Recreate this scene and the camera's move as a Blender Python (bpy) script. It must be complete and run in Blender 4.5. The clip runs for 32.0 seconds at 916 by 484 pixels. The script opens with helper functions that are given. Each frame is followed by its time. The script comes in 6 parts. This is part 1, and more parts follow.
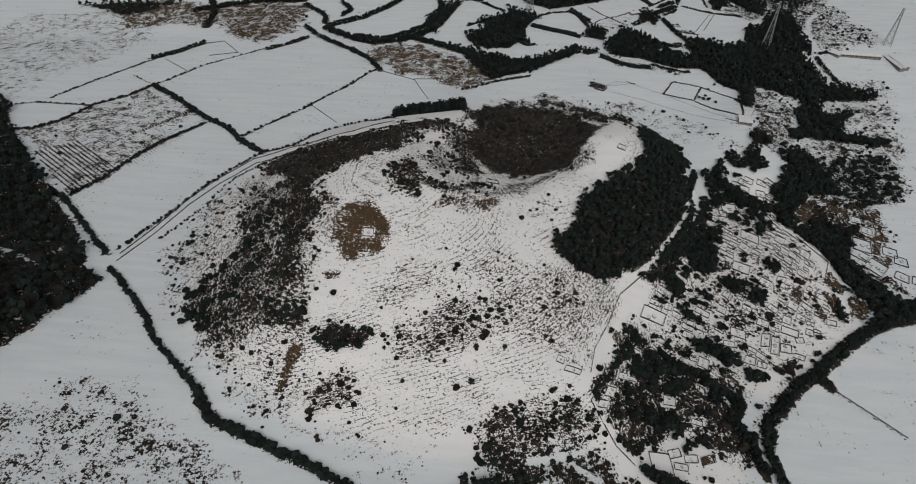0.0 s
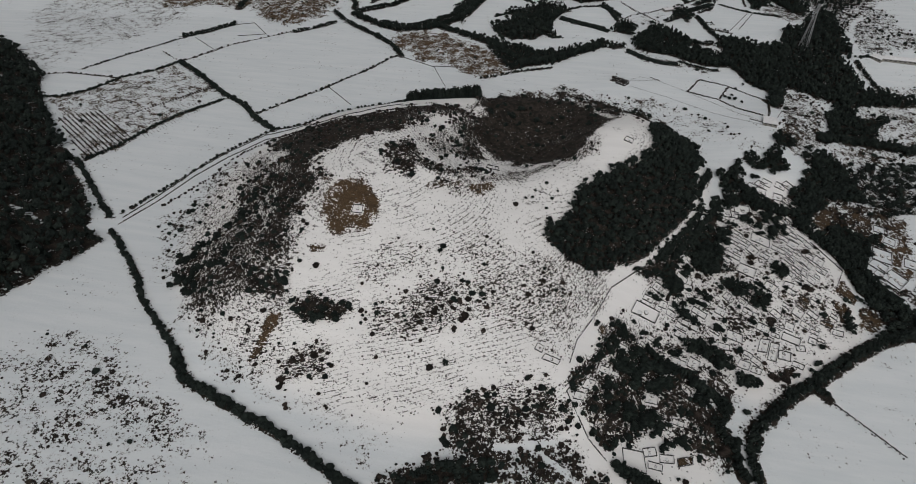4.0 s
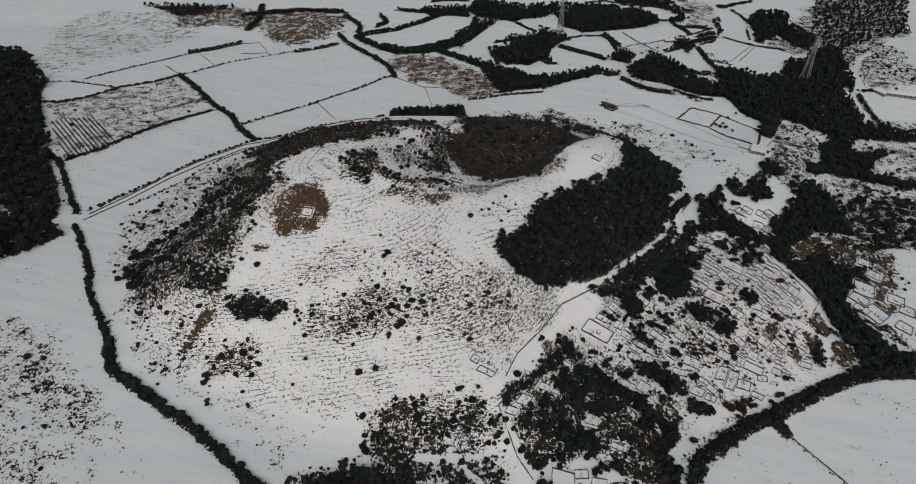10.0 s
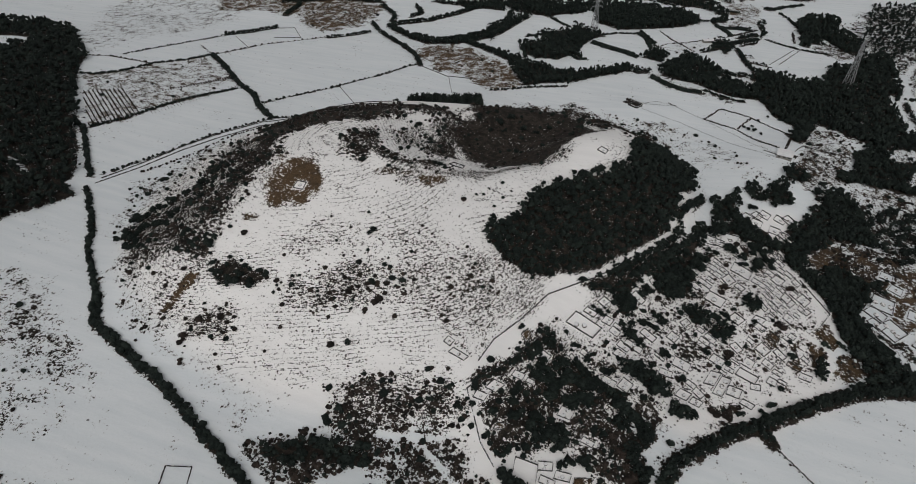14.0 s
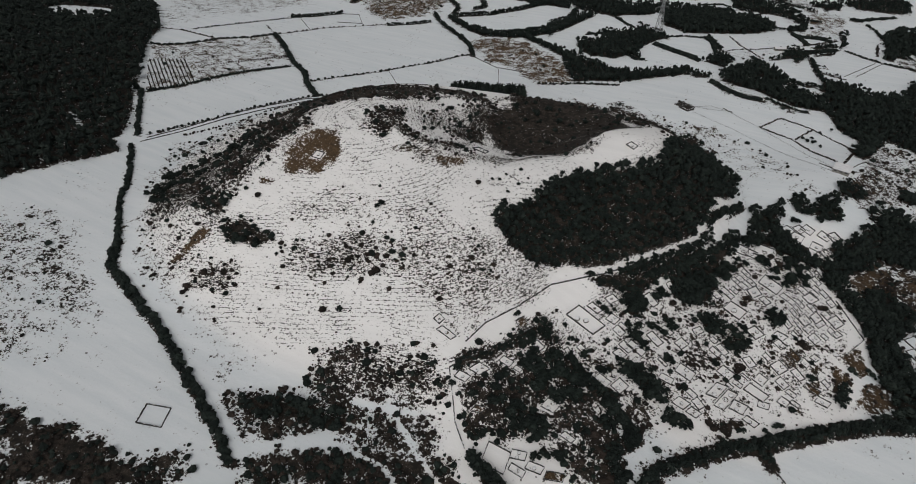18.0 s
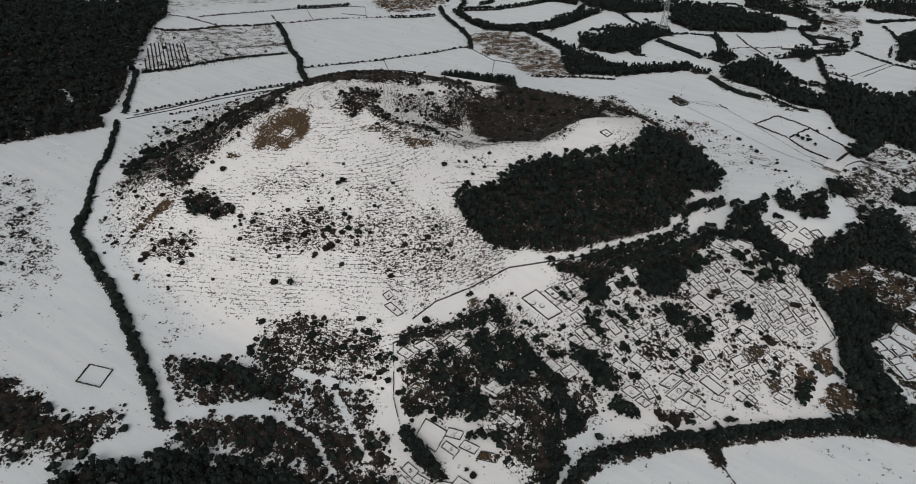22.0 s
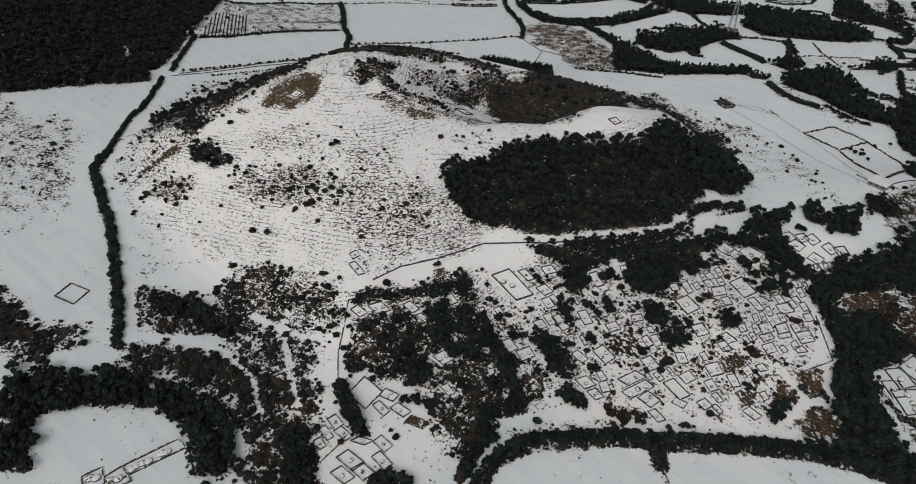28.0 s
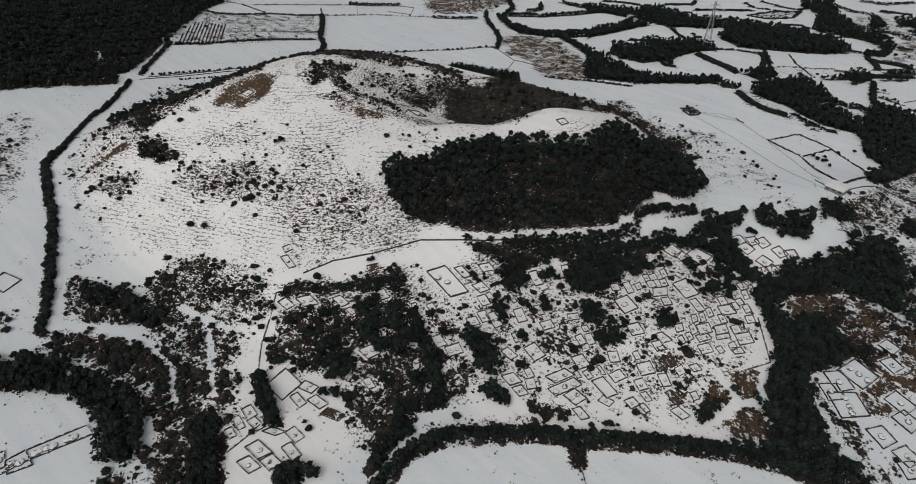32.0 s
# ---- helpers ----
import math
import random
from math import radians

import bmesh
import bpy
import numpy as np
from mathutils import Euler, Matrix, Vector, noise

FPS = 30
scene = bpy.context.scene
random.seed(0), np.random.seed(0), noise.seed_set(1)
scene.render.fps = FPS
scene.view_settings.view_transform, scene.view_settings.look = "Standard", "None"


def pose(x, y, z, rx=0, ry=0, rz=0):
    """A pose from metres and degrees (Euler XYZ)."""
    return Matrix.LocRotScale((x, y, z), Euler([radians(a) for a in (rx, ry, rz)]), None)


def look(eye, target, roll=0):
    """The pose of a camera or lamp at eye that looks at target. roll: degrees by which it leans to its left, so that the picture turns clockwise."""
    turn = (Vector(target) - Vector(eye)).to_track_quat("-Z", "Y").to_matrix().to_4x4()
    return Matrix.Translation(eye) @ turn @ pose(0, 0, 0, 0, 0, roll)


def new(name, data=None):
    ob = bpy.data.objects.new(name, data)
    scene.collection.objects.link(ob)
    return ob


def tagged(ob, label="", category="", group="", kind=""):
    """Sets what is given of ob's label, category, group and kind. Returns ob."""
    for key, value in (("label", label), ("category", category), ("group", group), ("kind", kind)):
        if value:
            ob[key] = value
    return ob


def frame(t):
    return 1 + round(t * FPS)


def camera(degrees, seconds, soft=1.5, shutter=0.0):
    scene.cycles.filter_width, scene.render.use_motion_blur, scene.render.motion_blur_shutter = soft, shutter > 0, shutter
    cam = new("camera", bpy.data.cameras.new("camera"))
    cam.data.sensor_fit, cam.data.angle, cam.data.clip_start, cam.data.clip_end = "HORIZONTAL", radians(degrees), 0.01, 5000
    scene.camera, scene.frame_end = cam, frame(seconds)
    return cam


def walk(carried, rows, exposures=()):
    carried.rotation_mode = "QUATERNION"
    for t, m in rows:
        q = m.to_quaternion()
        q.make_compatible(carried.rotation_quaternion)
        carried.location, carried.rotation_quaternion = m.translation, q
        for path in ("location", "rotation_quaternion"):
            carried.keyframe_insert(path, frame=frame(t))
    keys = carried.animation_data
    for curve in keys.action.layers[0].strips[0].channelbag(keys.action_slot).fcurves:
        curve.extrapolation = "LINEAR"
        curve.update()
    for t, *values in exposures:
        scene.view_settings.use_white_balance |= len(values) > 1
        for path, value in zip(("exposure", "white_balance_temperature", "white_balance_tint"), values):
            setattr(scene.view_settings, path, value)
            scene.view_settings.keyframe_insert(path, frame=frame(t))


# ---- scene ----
cam = camera(73.0, 32.0, soft=0.5)
# seconds, eye, then yaw, pitch and roll in degrees
ROWS = [
    (0, 1.8, 0.2, 359.4, 0.57, -41.99, 0.20),
    (0.5, 6.1, -0.2, 358.1, 1.19, -41.97, 0.23),
    (1, 10.6, -0.6, 356.7, 1.94, -42.00, 0.22),
    (1.5, 15.1, -1.1, 355.4, 2.77, -41.99, 0.21),
    (2, 19.7, -1.5, 354.0, 3.53, -41.99, 0.19),
    (2.5, 24.3, -2.0, 352.6, 4.25, -42.00, 0.14),
    (3, 29.0, -2.4, 351.3, 4.86, -41.99, 0.15),
    (3.5, 33.7, -2.8, 349.9, 5.37, -42.00, 0.09),
    (5.5, 52.7, -3.9, 344.2, 7.23, -42.02, -0.00),
    (6, 57.5, -4.0, 342.8, 7.75, -42.03, -0.03),
    (6.5, 62.3, -4.2, 341.3, 8.24, -42.00, -0.10),
    (7, 67.1, -4.2, 339.8, 8.73, -41.98, -0.10),
    (7.5, 71.9, -4.2, 338.3, 9.02, -41.93, -0.09),
    (8, 76.7, -4.2, 336.8, 9.25, -41.84, -0.09),
    (8.5, 81.6, -4.0, 335.3, 9.45, -41.54, -0.04),
    (9, 86.5, -3.9, 333.8, 9.65, -40.02, -0.07),
    (9.5, 91.4, -3.6, 332.2, 9.82, -39.12, -0.09),
    (10, 96.3, -3.3, 330.6, 9.96, -38.60, -0.10),
    (10.5, 101.2, -3.0, 329.0, 10.11, -38.51, -0.05),
    (11, 106.2, -2.6, 327.3, 10.59, -38.51, -0.08),
    (11.5, 111.2, -2.1, 325.7, 11.51, -38.46, -0.07),
    (12, 116.2, -1.6, 324.0, 12.77, -38.44, -0.03),
    (12.5, 121.3, -1.0, 322.3, 13.63, -38.42, -0.03),
    (13, 126.4, -0.3, 320.5, 14.26, -38.38, -0.04),
    (13.5, 131.6, 0.4, 318.7, 14.85, -38.35, -0.01),
    (14, 136.8, 1.2, 316.9, 15.75, -38.32, -0.03),
    (14.5, 142.0, 2.0, 315.1, 17.32, -38.27, -0.05),
    (15, 147.3, 3.0, 313.3, 19.38, -38.22, -0.02),
    (15.5, 152.6, 3.9, 311.4, 21.00, -38.17, 0.00),
    (17.5, 174.3, 8.5, 303.8, 23.85, -37.88, 0.03),
    (18, 179.7, 9.8, 301.9, 24.26, -37.82, 0.03),
    (18.5, 185.2, 11.1, 300.0, 24.65, -37.73, 0.04),
    (19, 190.8, 12.6, 298.2, 25.05, -37.64, -0.01),
    (19.5, 196.3, 14.1, 296.3, 25.43, -37.57, -0.02),
    (20, 201.8, 15.7, 294.4, 25.74, -37.50, 0.01),
    (20.5, 207.4, 17.4, 292.5, 26.26, -37.42, -0.03),
    (21, 212.9, 19.1, 290.7, 26.93, -37.32, -0.07),
    (21.5, 218.5, 20.9, 288.9, 27.38, -37.29, -0.06),
    (22, 224.0, 22.8, 287.1, 27.77, -37.24, -0.07),
    (22.5, 229.5, 24.8, 285.4, 28.07, -37.23, -0.11),
    (23, 235.0, 26.8, 283.7, 29.13, -37.13, -0.12),
    (23.5, 240.4, 29.0, 282.0, 31.91, -37.08, -0.04),
    (24, 245.8, 31.2, 280.3, 33.03, -37.05, 0.01),
    (24.5, 251.2, 33.5, 278.7, 33.64, -37.01, 0.01),
    (26.5, 272.3, 43.4, 272.6, 36.80, -36.85, 0.08),
    (27, 277.5, 46.1, 271.1, 37.33, -36.83, 0.11),
    (27.5, 282.6, 48.8, 269.6, 37.68, -36.78, 0.13),
    (28, 287.7, 51.6, 268.1, 37.97, -36.68, 0.09),
    (28.5, 292.8, 54.5, 266.7, 38.20, -36.59, 0.11),
    (29, 297.8, 57.4, 265.1, 38.39, -36.44, 0.09),
    (29.5, 302.8, 60.3, 263.6, 38.54, -35.89, 0.08),
    (30, 307.9, 63.2, 262.0, 38.74, -35.38, 0.08),
    (30.5, 312.9, 66.2, 260.3, 38.88, -35.00, 0.04),
    (31, 318.0, 69.2, 258.4, 39.00, -34.85, 0.02),
    (31.5, 323.2, 72.1, 256.5, 39.22, -34.79, 0.02),
    (32, 328.4, 75.1, 254.4, 39.43, -34.69, -0.06),
]
walk(cam, [(t, pose(x, y, z, 90 + pitch, 0, yaw) @ pose(0, 0, 0, 0, 0, roll)) for t, x, y, z, yaw, pitch, roll in ROWS], exposures=((0, -0.17), (13, -0.13), (28, -0.01), (32, 0.0)))

# ---- sky and light: a low, even winter overcast ----
world = bpy.data.worlds.new("winter_sky")
scene.world = world
world.use_nodes = True
wn = world.node_tree.nodes
sky = wn.new("ShaderNodeTexSky")
sky.sky_type = "NISHITA"
sky.sun_disc = False
sky.sun_elevation, sky.sun_rotation = radians(46), radians(172)
sky.dust_density, sky.air_density, sky.ozone_density = 3.0, 1.0, 1.0
grey = wn.new("ShaderNodeHueSaturation")
grey.inputs["Saturation"].default_value = 0.12
world.node_tree.links.new(sky.outputs[0], grey.inputs["Color"])
world.node_tree.links.new(grey.outputs[0], wn["Background"].inputs["Color"])
wn["Background"].inputs["Strength"].default_value = 0.078
sun_data = bpy.data.lights.new("sun", "SUN")
sun_data.energy, sun_data.angle, sun_data.color = 0.8, radians(40), (1.0, 0.955, 0.91)
sun = new("sun", sun_data)
sun.matrix_world = look((90, -200, 640), (0, 400, 0))


# ---- materials ----
def material(name, rough=0.9, spec=0.2):
    m = bpy.data.materials.new(name)
    m.use_nodes = True
    b = m.node_tree.nodes["Principled BSDF"]
    b.inputs["Roughness"].default_value = rough
    b.inputs["Specular IOR Level"].default_value = spec
    return m, m.node_tree.nodes, m.node_tree.links, b


def value_noise(n, l, vector, scale, detail=4.0, rough=0.55):
    t = n.new("ShaderNodeTexNoise")
    t.inputs["Scale"].default_value, t.inputs["Detail"].default_value, t.inputs["Roughness"].default_value = scale, detail, rough
    l.new(vector, t.inputs["Vector"])
    return t.outputs[0]


def maths(n, l, op, a, b=None, c=None):
    m = n.new("ShaderNodeMath")
    m.operation = op
    for k, v in enumerate((a, b, c)):
        if v is None:
            continue
        if isinstance(v, (int, float)):
            m.inputs[k].default_value = v
        else:
            l.new(v, m.inputs[k])
    return m.outputs[0]


def ramped(n, l, v, lo, hi, a=0.0, b=1.0):
    m = n.new("ShaderNodeMapRange")
    m.interpolation_type = "SMOOTHSTEP"
    for key, x in (("From Min", lo), ("From Max", hi), ("To Min", a), ("To Max", b)):
        m.inputs[key].default_value = x
    l.new(v, m.inputs["Value"])
    return m.outputs["Result"]


def blend(n, l, f, a, b):
    m = n.new("ShaderNodeMix")
    m.data_type = "RGBA"
    for s, v in ((m.inputs[0], f), (m.inputs[6], a), (m.inputs[7], b)):
        if isinstance(v, tuple):
            s.default_value = (*v, 1)
        elif isinstance(v, (int, float)):
            s.default_value = v
        else:
            l.new(v, s)
    return m.outputs[2]


def bumped(n, l, b, v, strength, distance):
    t = n.new("ShaderNodeBump")
    t.inputs["Strength"].default_value, t.inputs["Distance"].default_value = strength, distance
    l.new(v, t.inputs["Height"])
    l.new(t.outputs[0], b.inputs["Normal"])


SNOW = (0.80, 0.80, 0.805)


def make_ground():
    m, n, l, b = material("snowy_ground", 0.85, 0.15)
    where = n.new("ShaderNodeNewGeometry").outputs["Position"]
    bare, warm, hill, pale_snow = (n.new("ShaderNodeAttribute") for _ in range(4))
    bare.attribute_name, warm.attribute_name, hill.attribute_name, pale_snow.attribute_name = "bare", "warm", "hill", "pale_snow"
    bare, warm, hill, pale_snow = bare.outputs["Fac"], warm.outputs["Fac"], hill.outputs["Fac"], pale_snow.outputs["Fac"]
    stretch = n.new("ShaderNodeVectorMath")
    stretch.operation = "MULTIPLY"
    l.new(where, stretch.inputs[0])
    stretch.inputs[1].default_value = (0.34, 0.34, 1.6)
    n_tuft = value_noise(n, l, where, 0.5, 5, 0.62)
    n_patch = value_noise(n, l, where, 0.12, 3)
    n_wide = value_noise(n, l, where, 0.03, 3)
    n_line = value_noise(n, l, stretch.outputs[0], 1.0, 4, 0.62)
    n_dash = value_noise(n, l, stretch.outputs[0], 2.6, 2)
    flat = maths(n, l, "ADD", maths(n, l, "MULTIPLY", n_tuft, 0.8), maths(n, l, "MULTIPLY", n_patch, 0.55))
    steep = maths(n, l, "ADD", maths(n, l, "MULTIPLY", n_line, 0.72), maths(n, l, "ADD", maths(n, l, "MULTIPLY", n_dash, 0.45), maths(n, l, "MULTIPLY", n_tuft, 0.18)))
    v = maths(n, l, "ADD", maths(n, l, "MULTIPLY", flat, maths(n, l, "SUBTRACT", 1.0, hill)), maths(n, l, "MULTIPLY", steep, hill))
    v = maths(n, l, "ADD", v, maths(n, l, "MULTIPLY", maths(n, l, "SUBTRACT", n_wide, 0.5), 0.22))
    v = maths(n, l, "ADD", v, maths(n, l, "MULTIPLY", maths(n, l, "SUBTRACT", bare, 0.5), 0.46))
    n_fine = value_noise(n, l, where, 1.15, 3)
    v = maths(n, l, "ADD", v, maths(n, l, "MULTIPLY", maths(n, l, "SUBTRACT", n_fine, 0.5), 0.42))
    mask = ramped(n, l, v, 0.694, 0.718)
    # single tufts of grass, thicker on the cone than on the fields
    cell = n.new("ShaderNodeTexVoronoi")
    cell.inputs["Scale"].default_value = 0.46
    l.new(where, cell.inputs["Vector"])
    pick = n.new("ShaderNodeSeparateColor")
    l.new(cell.outputs["Color"], pick.inputs[0])
    reach = maths(n, l, "ADD", cell.outputs["Distance"], maths(n, l, "MULTIPLY", maths(n, l, "SUBTRACT", n_fine, 0.5), 0.5))
    grown = maths(n, l, "ADD", maths(n, l, "MULTIPLY", bare, 1.1), maths(n, l, "MULTIPLY", maths(n, l, "SUBTRACT", n_wide, 0.53), 1.0))
    dots = maths(n, l, "MULTIPLY", ramped(n, l, reach, 0.25, 0.31, 1.0, 0.0), ramped(n, l, maths(n, l, "SUBTRACT", grown, pick.outputs[0]), -0.02, 0.06))
    dots = maths(n, l, "MULTIPLY", dots, ramped(n, l, pick.outputs[1], 0.0, 1.0, 0.45, 1.0))
    # narrow cattle terraces that run level round the cone
    level = n.new("ShaderNodeSeparateXYZ")
    l.new(where, level.inputs[0])
    step = maths(n, l, "FRACT", maths(n, l, "ADD", maths(n, l, "MULTIPLY", level.outputs[2], 0.95), maths(n, l, "MULTIPLY", n_wide, 2.4)))
    edge = maths(n, l, "MULTIPLY", ramped(n, l, step, 0.74, 0.79), ramped(n, l, maths(n, l, "ADD", n_tuft, maths(n, l, "MULTIPLY", maths(n, l, "SUBTRACT", n_fine, 0.5), 0.6)), 0.50, 0.53))
    zone = maths(n, l, "MULTIPLY", ramped(n, l, n_wide, 0.43, 0.53), hill)
    steps = maths(n, l, "MULTIPLY", maths(n, l, "MULTIPLY", edge, zone), 1.0)
    mask = maths(n, l, "MAXIMUM", maths(n, l, "MAXIMUM", mask, dots), maths(n, l, "MULTIPLY", steps, ramped(n, l, bare, 0.15, 0.3)))
    grain = value_noise(n, l, where, 2.3, 4)
    dark = blend(n, l, ramped(n, l, grain, 0.35, 0.65), (0.015, 0.013, 0.011), (0.066, 0.053, 0.043))
    dark = blend(n, l, ramped(n, l, value_noise(n, l, where, 0.2, 5, 0.7), 0.42, 0.6), (0.016, 0.014, 0.012), dark)
    straw = blend(n, l, ramped(n, l, grain, 0.35, 0.65), (0.040, 0.026, 0.014), (0.130, 0.085, 0.048))
    soil = blend(n, l, ramped(n, l, maths(n, l, "ADD", warm, maths(n, l, "SUBTRACT", n_patch, 0.5)), 0.4, 1.0), dark, straw)
    wind = n.new("ShaderNodeMapping")
    wind.inputs["Rotation"].default_value, wind.inputs["Scale"].default_value = (0, 0, radians(24)), (0.02, 0.16, 0.05)
    l.new(where, wind.inputs["Vector"])
    n_drift = value_noise(n, l, wind.outputs[0], 1.0, 5, 0.6)
    # two snow tones: cooler and darker for the fields, then warmer and paler
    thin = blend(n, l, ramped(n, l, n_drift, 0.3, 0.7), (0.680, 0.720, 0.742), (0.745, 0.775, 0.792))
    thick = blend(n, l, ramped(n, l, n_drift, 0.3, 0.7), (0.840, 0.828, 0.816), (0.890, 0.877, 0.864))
    white = blend(n, l, pale_snow, thin, thick)
    # thin snow through which the dead grass shows
    white = blend(n, l, ramped(n, l, v, 0.60, 0.71, 0.0, 0.3), white, (0.30, 0.265, 0.235))
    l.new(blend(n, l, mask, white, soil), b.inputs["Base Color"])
    height = maths(n, l, "ADD", maths(n, l, "MULTIPLY", mask, 0.5), maths(n, l, "ADD", maths(n, l, "MULTIPLY", n_drift, 0.35), maths(n, l, "MULTIPLY", maths(n, l, "ADD", n_tuft, n_line), 0.5)))
    bumped(n, l, b, height, 0.5, 0.5)
    return m


def make_foliage(name, low, high, snow=0.0):
    m, n, l, b = material(name, 0.8, 0.2)
    geo = n.new("ShaderNodeNewGeometry")
    col = blend(n, l, geo.outputs["Random Per Island"], low, high)
    big = value_noise(n, l, geo.outputs["Position"], 0.15, 2)
    col = blend(n, l, ramped(n, l, big, 0.3, 0.7), col, tuple(0.6 * c for c in low))
    if snow:
        up = n.new("ShaderNodeSeparateXYZ")
        l.new(geo.outputs["True Normal"], up.inputs[0])
        spot = maths(n, l, "MULTIPLY", ramped(n, l, maths(n, l, "ABSOLUTE", up.outputs[2]), 0.55, 0.85), ramped(n, l, value_noise(n, l, geo.outputs["Position"], 0.9, 3), 0.75 - snow, 0.85 - snow))
        col = blend(n, l, spot, col, SNOW)
    l.new(col, b.inputs["Base Color"])
    return m


def make_plain(name, low, high, scale=1.0, rough=0.9, snow=0.0, relief=0.0):
    m, n, l, b = material(name, rough, 0.3)
    geo = n.new("ShaderNodeNewGeometry")
    fine = value_noise(n, l, geo.outputs["Position"], scale, 5)
    col = blend(n, l, ramped(n, l, fine, 0.3, 0.7), low, high)
    if snow:
        up = n.new("ShaderNodeSeparateXYZ")
        l.new(geo.outputs["True Normal"], up.inputs[0])
        spot = maths(n, l, "MULTIPLY", ramped(n, l, up.outputs[2], 0.5, 0.8), ramped(n, l, value_noise(n, l, geo.outputs["Position"], 0.6, 3), 0.72 - snow, 0.8 - snow))
        col = blend(n, l, spot, col, SNOW)
    l.new(col, b.inputs["Base Color"])
    if relief:
        bumped(n, l, b, fine, 0.6, relief)
    return m


M_GROUND = make_ground()
M_CEDAR = make_foliage("cedar_needles", (0.009, 0.015, 0.013), (0.025, 0.034, 0.028), 0.03)
M_PINE = make_foliage("pine_needles", (0.009, 0.015, 0.013), (0.024, 0.033, 0.027), 0.03)
M_SHRUB = make_foliage("shrub_twigs", (0.017, 0.014, 0.012), (0.062, 0.046, 0.037), 0.08)
M_BARK = make_plain("bark", (0.015, 0.013, 0.011), (0.045, 0.037, 0.03), 3.0)
M_STONE = make_plain("basalt", (0.022, 0.022, 0.022), (0.07, 0.068, 0.065), 2.5, 0.95, 0.22, 0.1)
M_MOUND = make_plain("snowed_turf", (0.05, 0.042, 0.03), (0.10, 0.08, 0.055), 0.8, 0.9, 0.34)
M_STEEL = make_plain("galvanised_steel", (0.22, 0.23, 0.24), (0.34, 0.35, 0.36), 1.0, 0.5)
M_WALL = make_plain("rendered_wall", (0.16, 0.155, 0.14), (0.27, 0.26, 0.235), 0.6)
M_ROOF = make_plain("snowed_roof", (0.70, 0.70, 0.71), (0.82, 0.82, 0.82), 0.4)


# ---- the lie of the land ----
MID_X, MID_Y = 45.0, 447.0
RIM_FAR = np.array([75, 82, 82, 76, 70, 66, 68, 78, 97, 116, 121, 105, 84, 72, 73, 74], float)
RIM_TOP = np.array([79.7, 69.3, 60.5, 56.8, 56.7, 57.6, 62.1, 71.0, 82.6, 93.0, 95.0, 84.8, 73.5, 75.1, 75.4, 79.2], float)
FOOT_FAR = np.array([185, 186, 165, 138, 127, 134, 162, 202, 242, 278, 312, 304, 281, 232, 184, 172], float)
KNOLLS = ((-108, 245, 12.9, 38), (105, 312, -8.0, 26), (-62, 362, 0.3, 25), (272, 523, 10.8, 35), (303, 577, 7.9, 22), (249, 359, 6.2, 22), (-4, 576, 7.0, 22), (152, 622, 4.5, 22), (81, 220, 9.0, 22))
CRATER_FLOOR = 51.6


def round_table(table, turn):
    u = turn / (2 * math.pi) * len(table) % len(table)
    i = np.floor(u).astype(int)
    f = u - i
    a, b, c, d = (np.take(table, (i + k) % len(table)) for k in (-1, 0, 1, 2))
    return b + 0.5 * f * (c - a + f * (2 * a - 5 * b + 4 * c - d + f * (3 * (b - c) + d - a)))


def ease(s):
    s = np.clip(s, 0, 1)
    return s * s * (3 - 2 * s)


def land(x, y):
    """The ground's height: a tilted plain, and on it a cone with a crater."""
    x, y = np.asarray(x, float), np.asarray(y, float)
    xc, yc = np.clip(x, -450, 500), np.clip(y, 100, 750) - 400
    plain = 29.4 - 0.0848 * xc - 0.0082 * yc + 0.000237 * xc * yc
    dx, dy = x - MID_X, y - MID_Y
    r, turn = np.hypot(dx, dy), np.arctan2(dy, dx) % (2 * math.pi)
    rim, top, foot = round_table(RIM_FAR, turn), round_table(RIM_TOP, turn), round_table(FOOT_FAR, turn)
    flank = plain + (top - plain) * (1 - ease(np.clip((r - rim) / (foot - rim), 0, 1) ** 1.3))
    bowl = CRATER_FLOOR + (top - CRATER_FLOOR) * ease(np.clip(r / rim, 0, 1) ** 1.1)
    z = np.where(r < rim, bowl, flank)
    for gx, gy, rise, wide in KNOLLS:
        z = z + rise * np.exp(-((x - gx) ** 2 + (y - gy) ** 2) / (2 * wide * wide))
    return z


def ground_at(x, y):
    return float(land(x, y))

HEDGES = []
def hedge(width, tall, gap, line):
    HEDGES.append((width, tall, gap, line))
hedge(5.5, 4.4, 0.9, [(-151, 207), (-140, 191), (-105, 177), (-77, 166), (-53, 155), (-27, 141), (-7, 131), (8, 121)])
hedge(1.4, 1.2, 0.8, [(187, 650), (192, 647), (197, 645)])
hedge(5, 4, 2.2, [(-110, 948), (-73, 958), (-56, 958)])
hedge(5, 4, 2.2, [(-31, 985), (0, 1010), (-6, 1033)])
hedge(5, 4, 2.2, [(14, 983), (44, 1008)])
hedge(5, 4, 2.2, [(47, 1010), (78, 1030)])
hedge(4, 3.5, 2.4, [(54, 1068), (76, 1047), (111, 1054)])
hedge(4, 3.5, 2.4, [(70, 1091), (113, 1074), (129, 1081)])
hedge(6, 5, 2, [(155, 1138), (189, 1109), (215, 1113)])
hedge(5, 5, 2, [(182, 1180), (216, 1188), (246, 1222)])
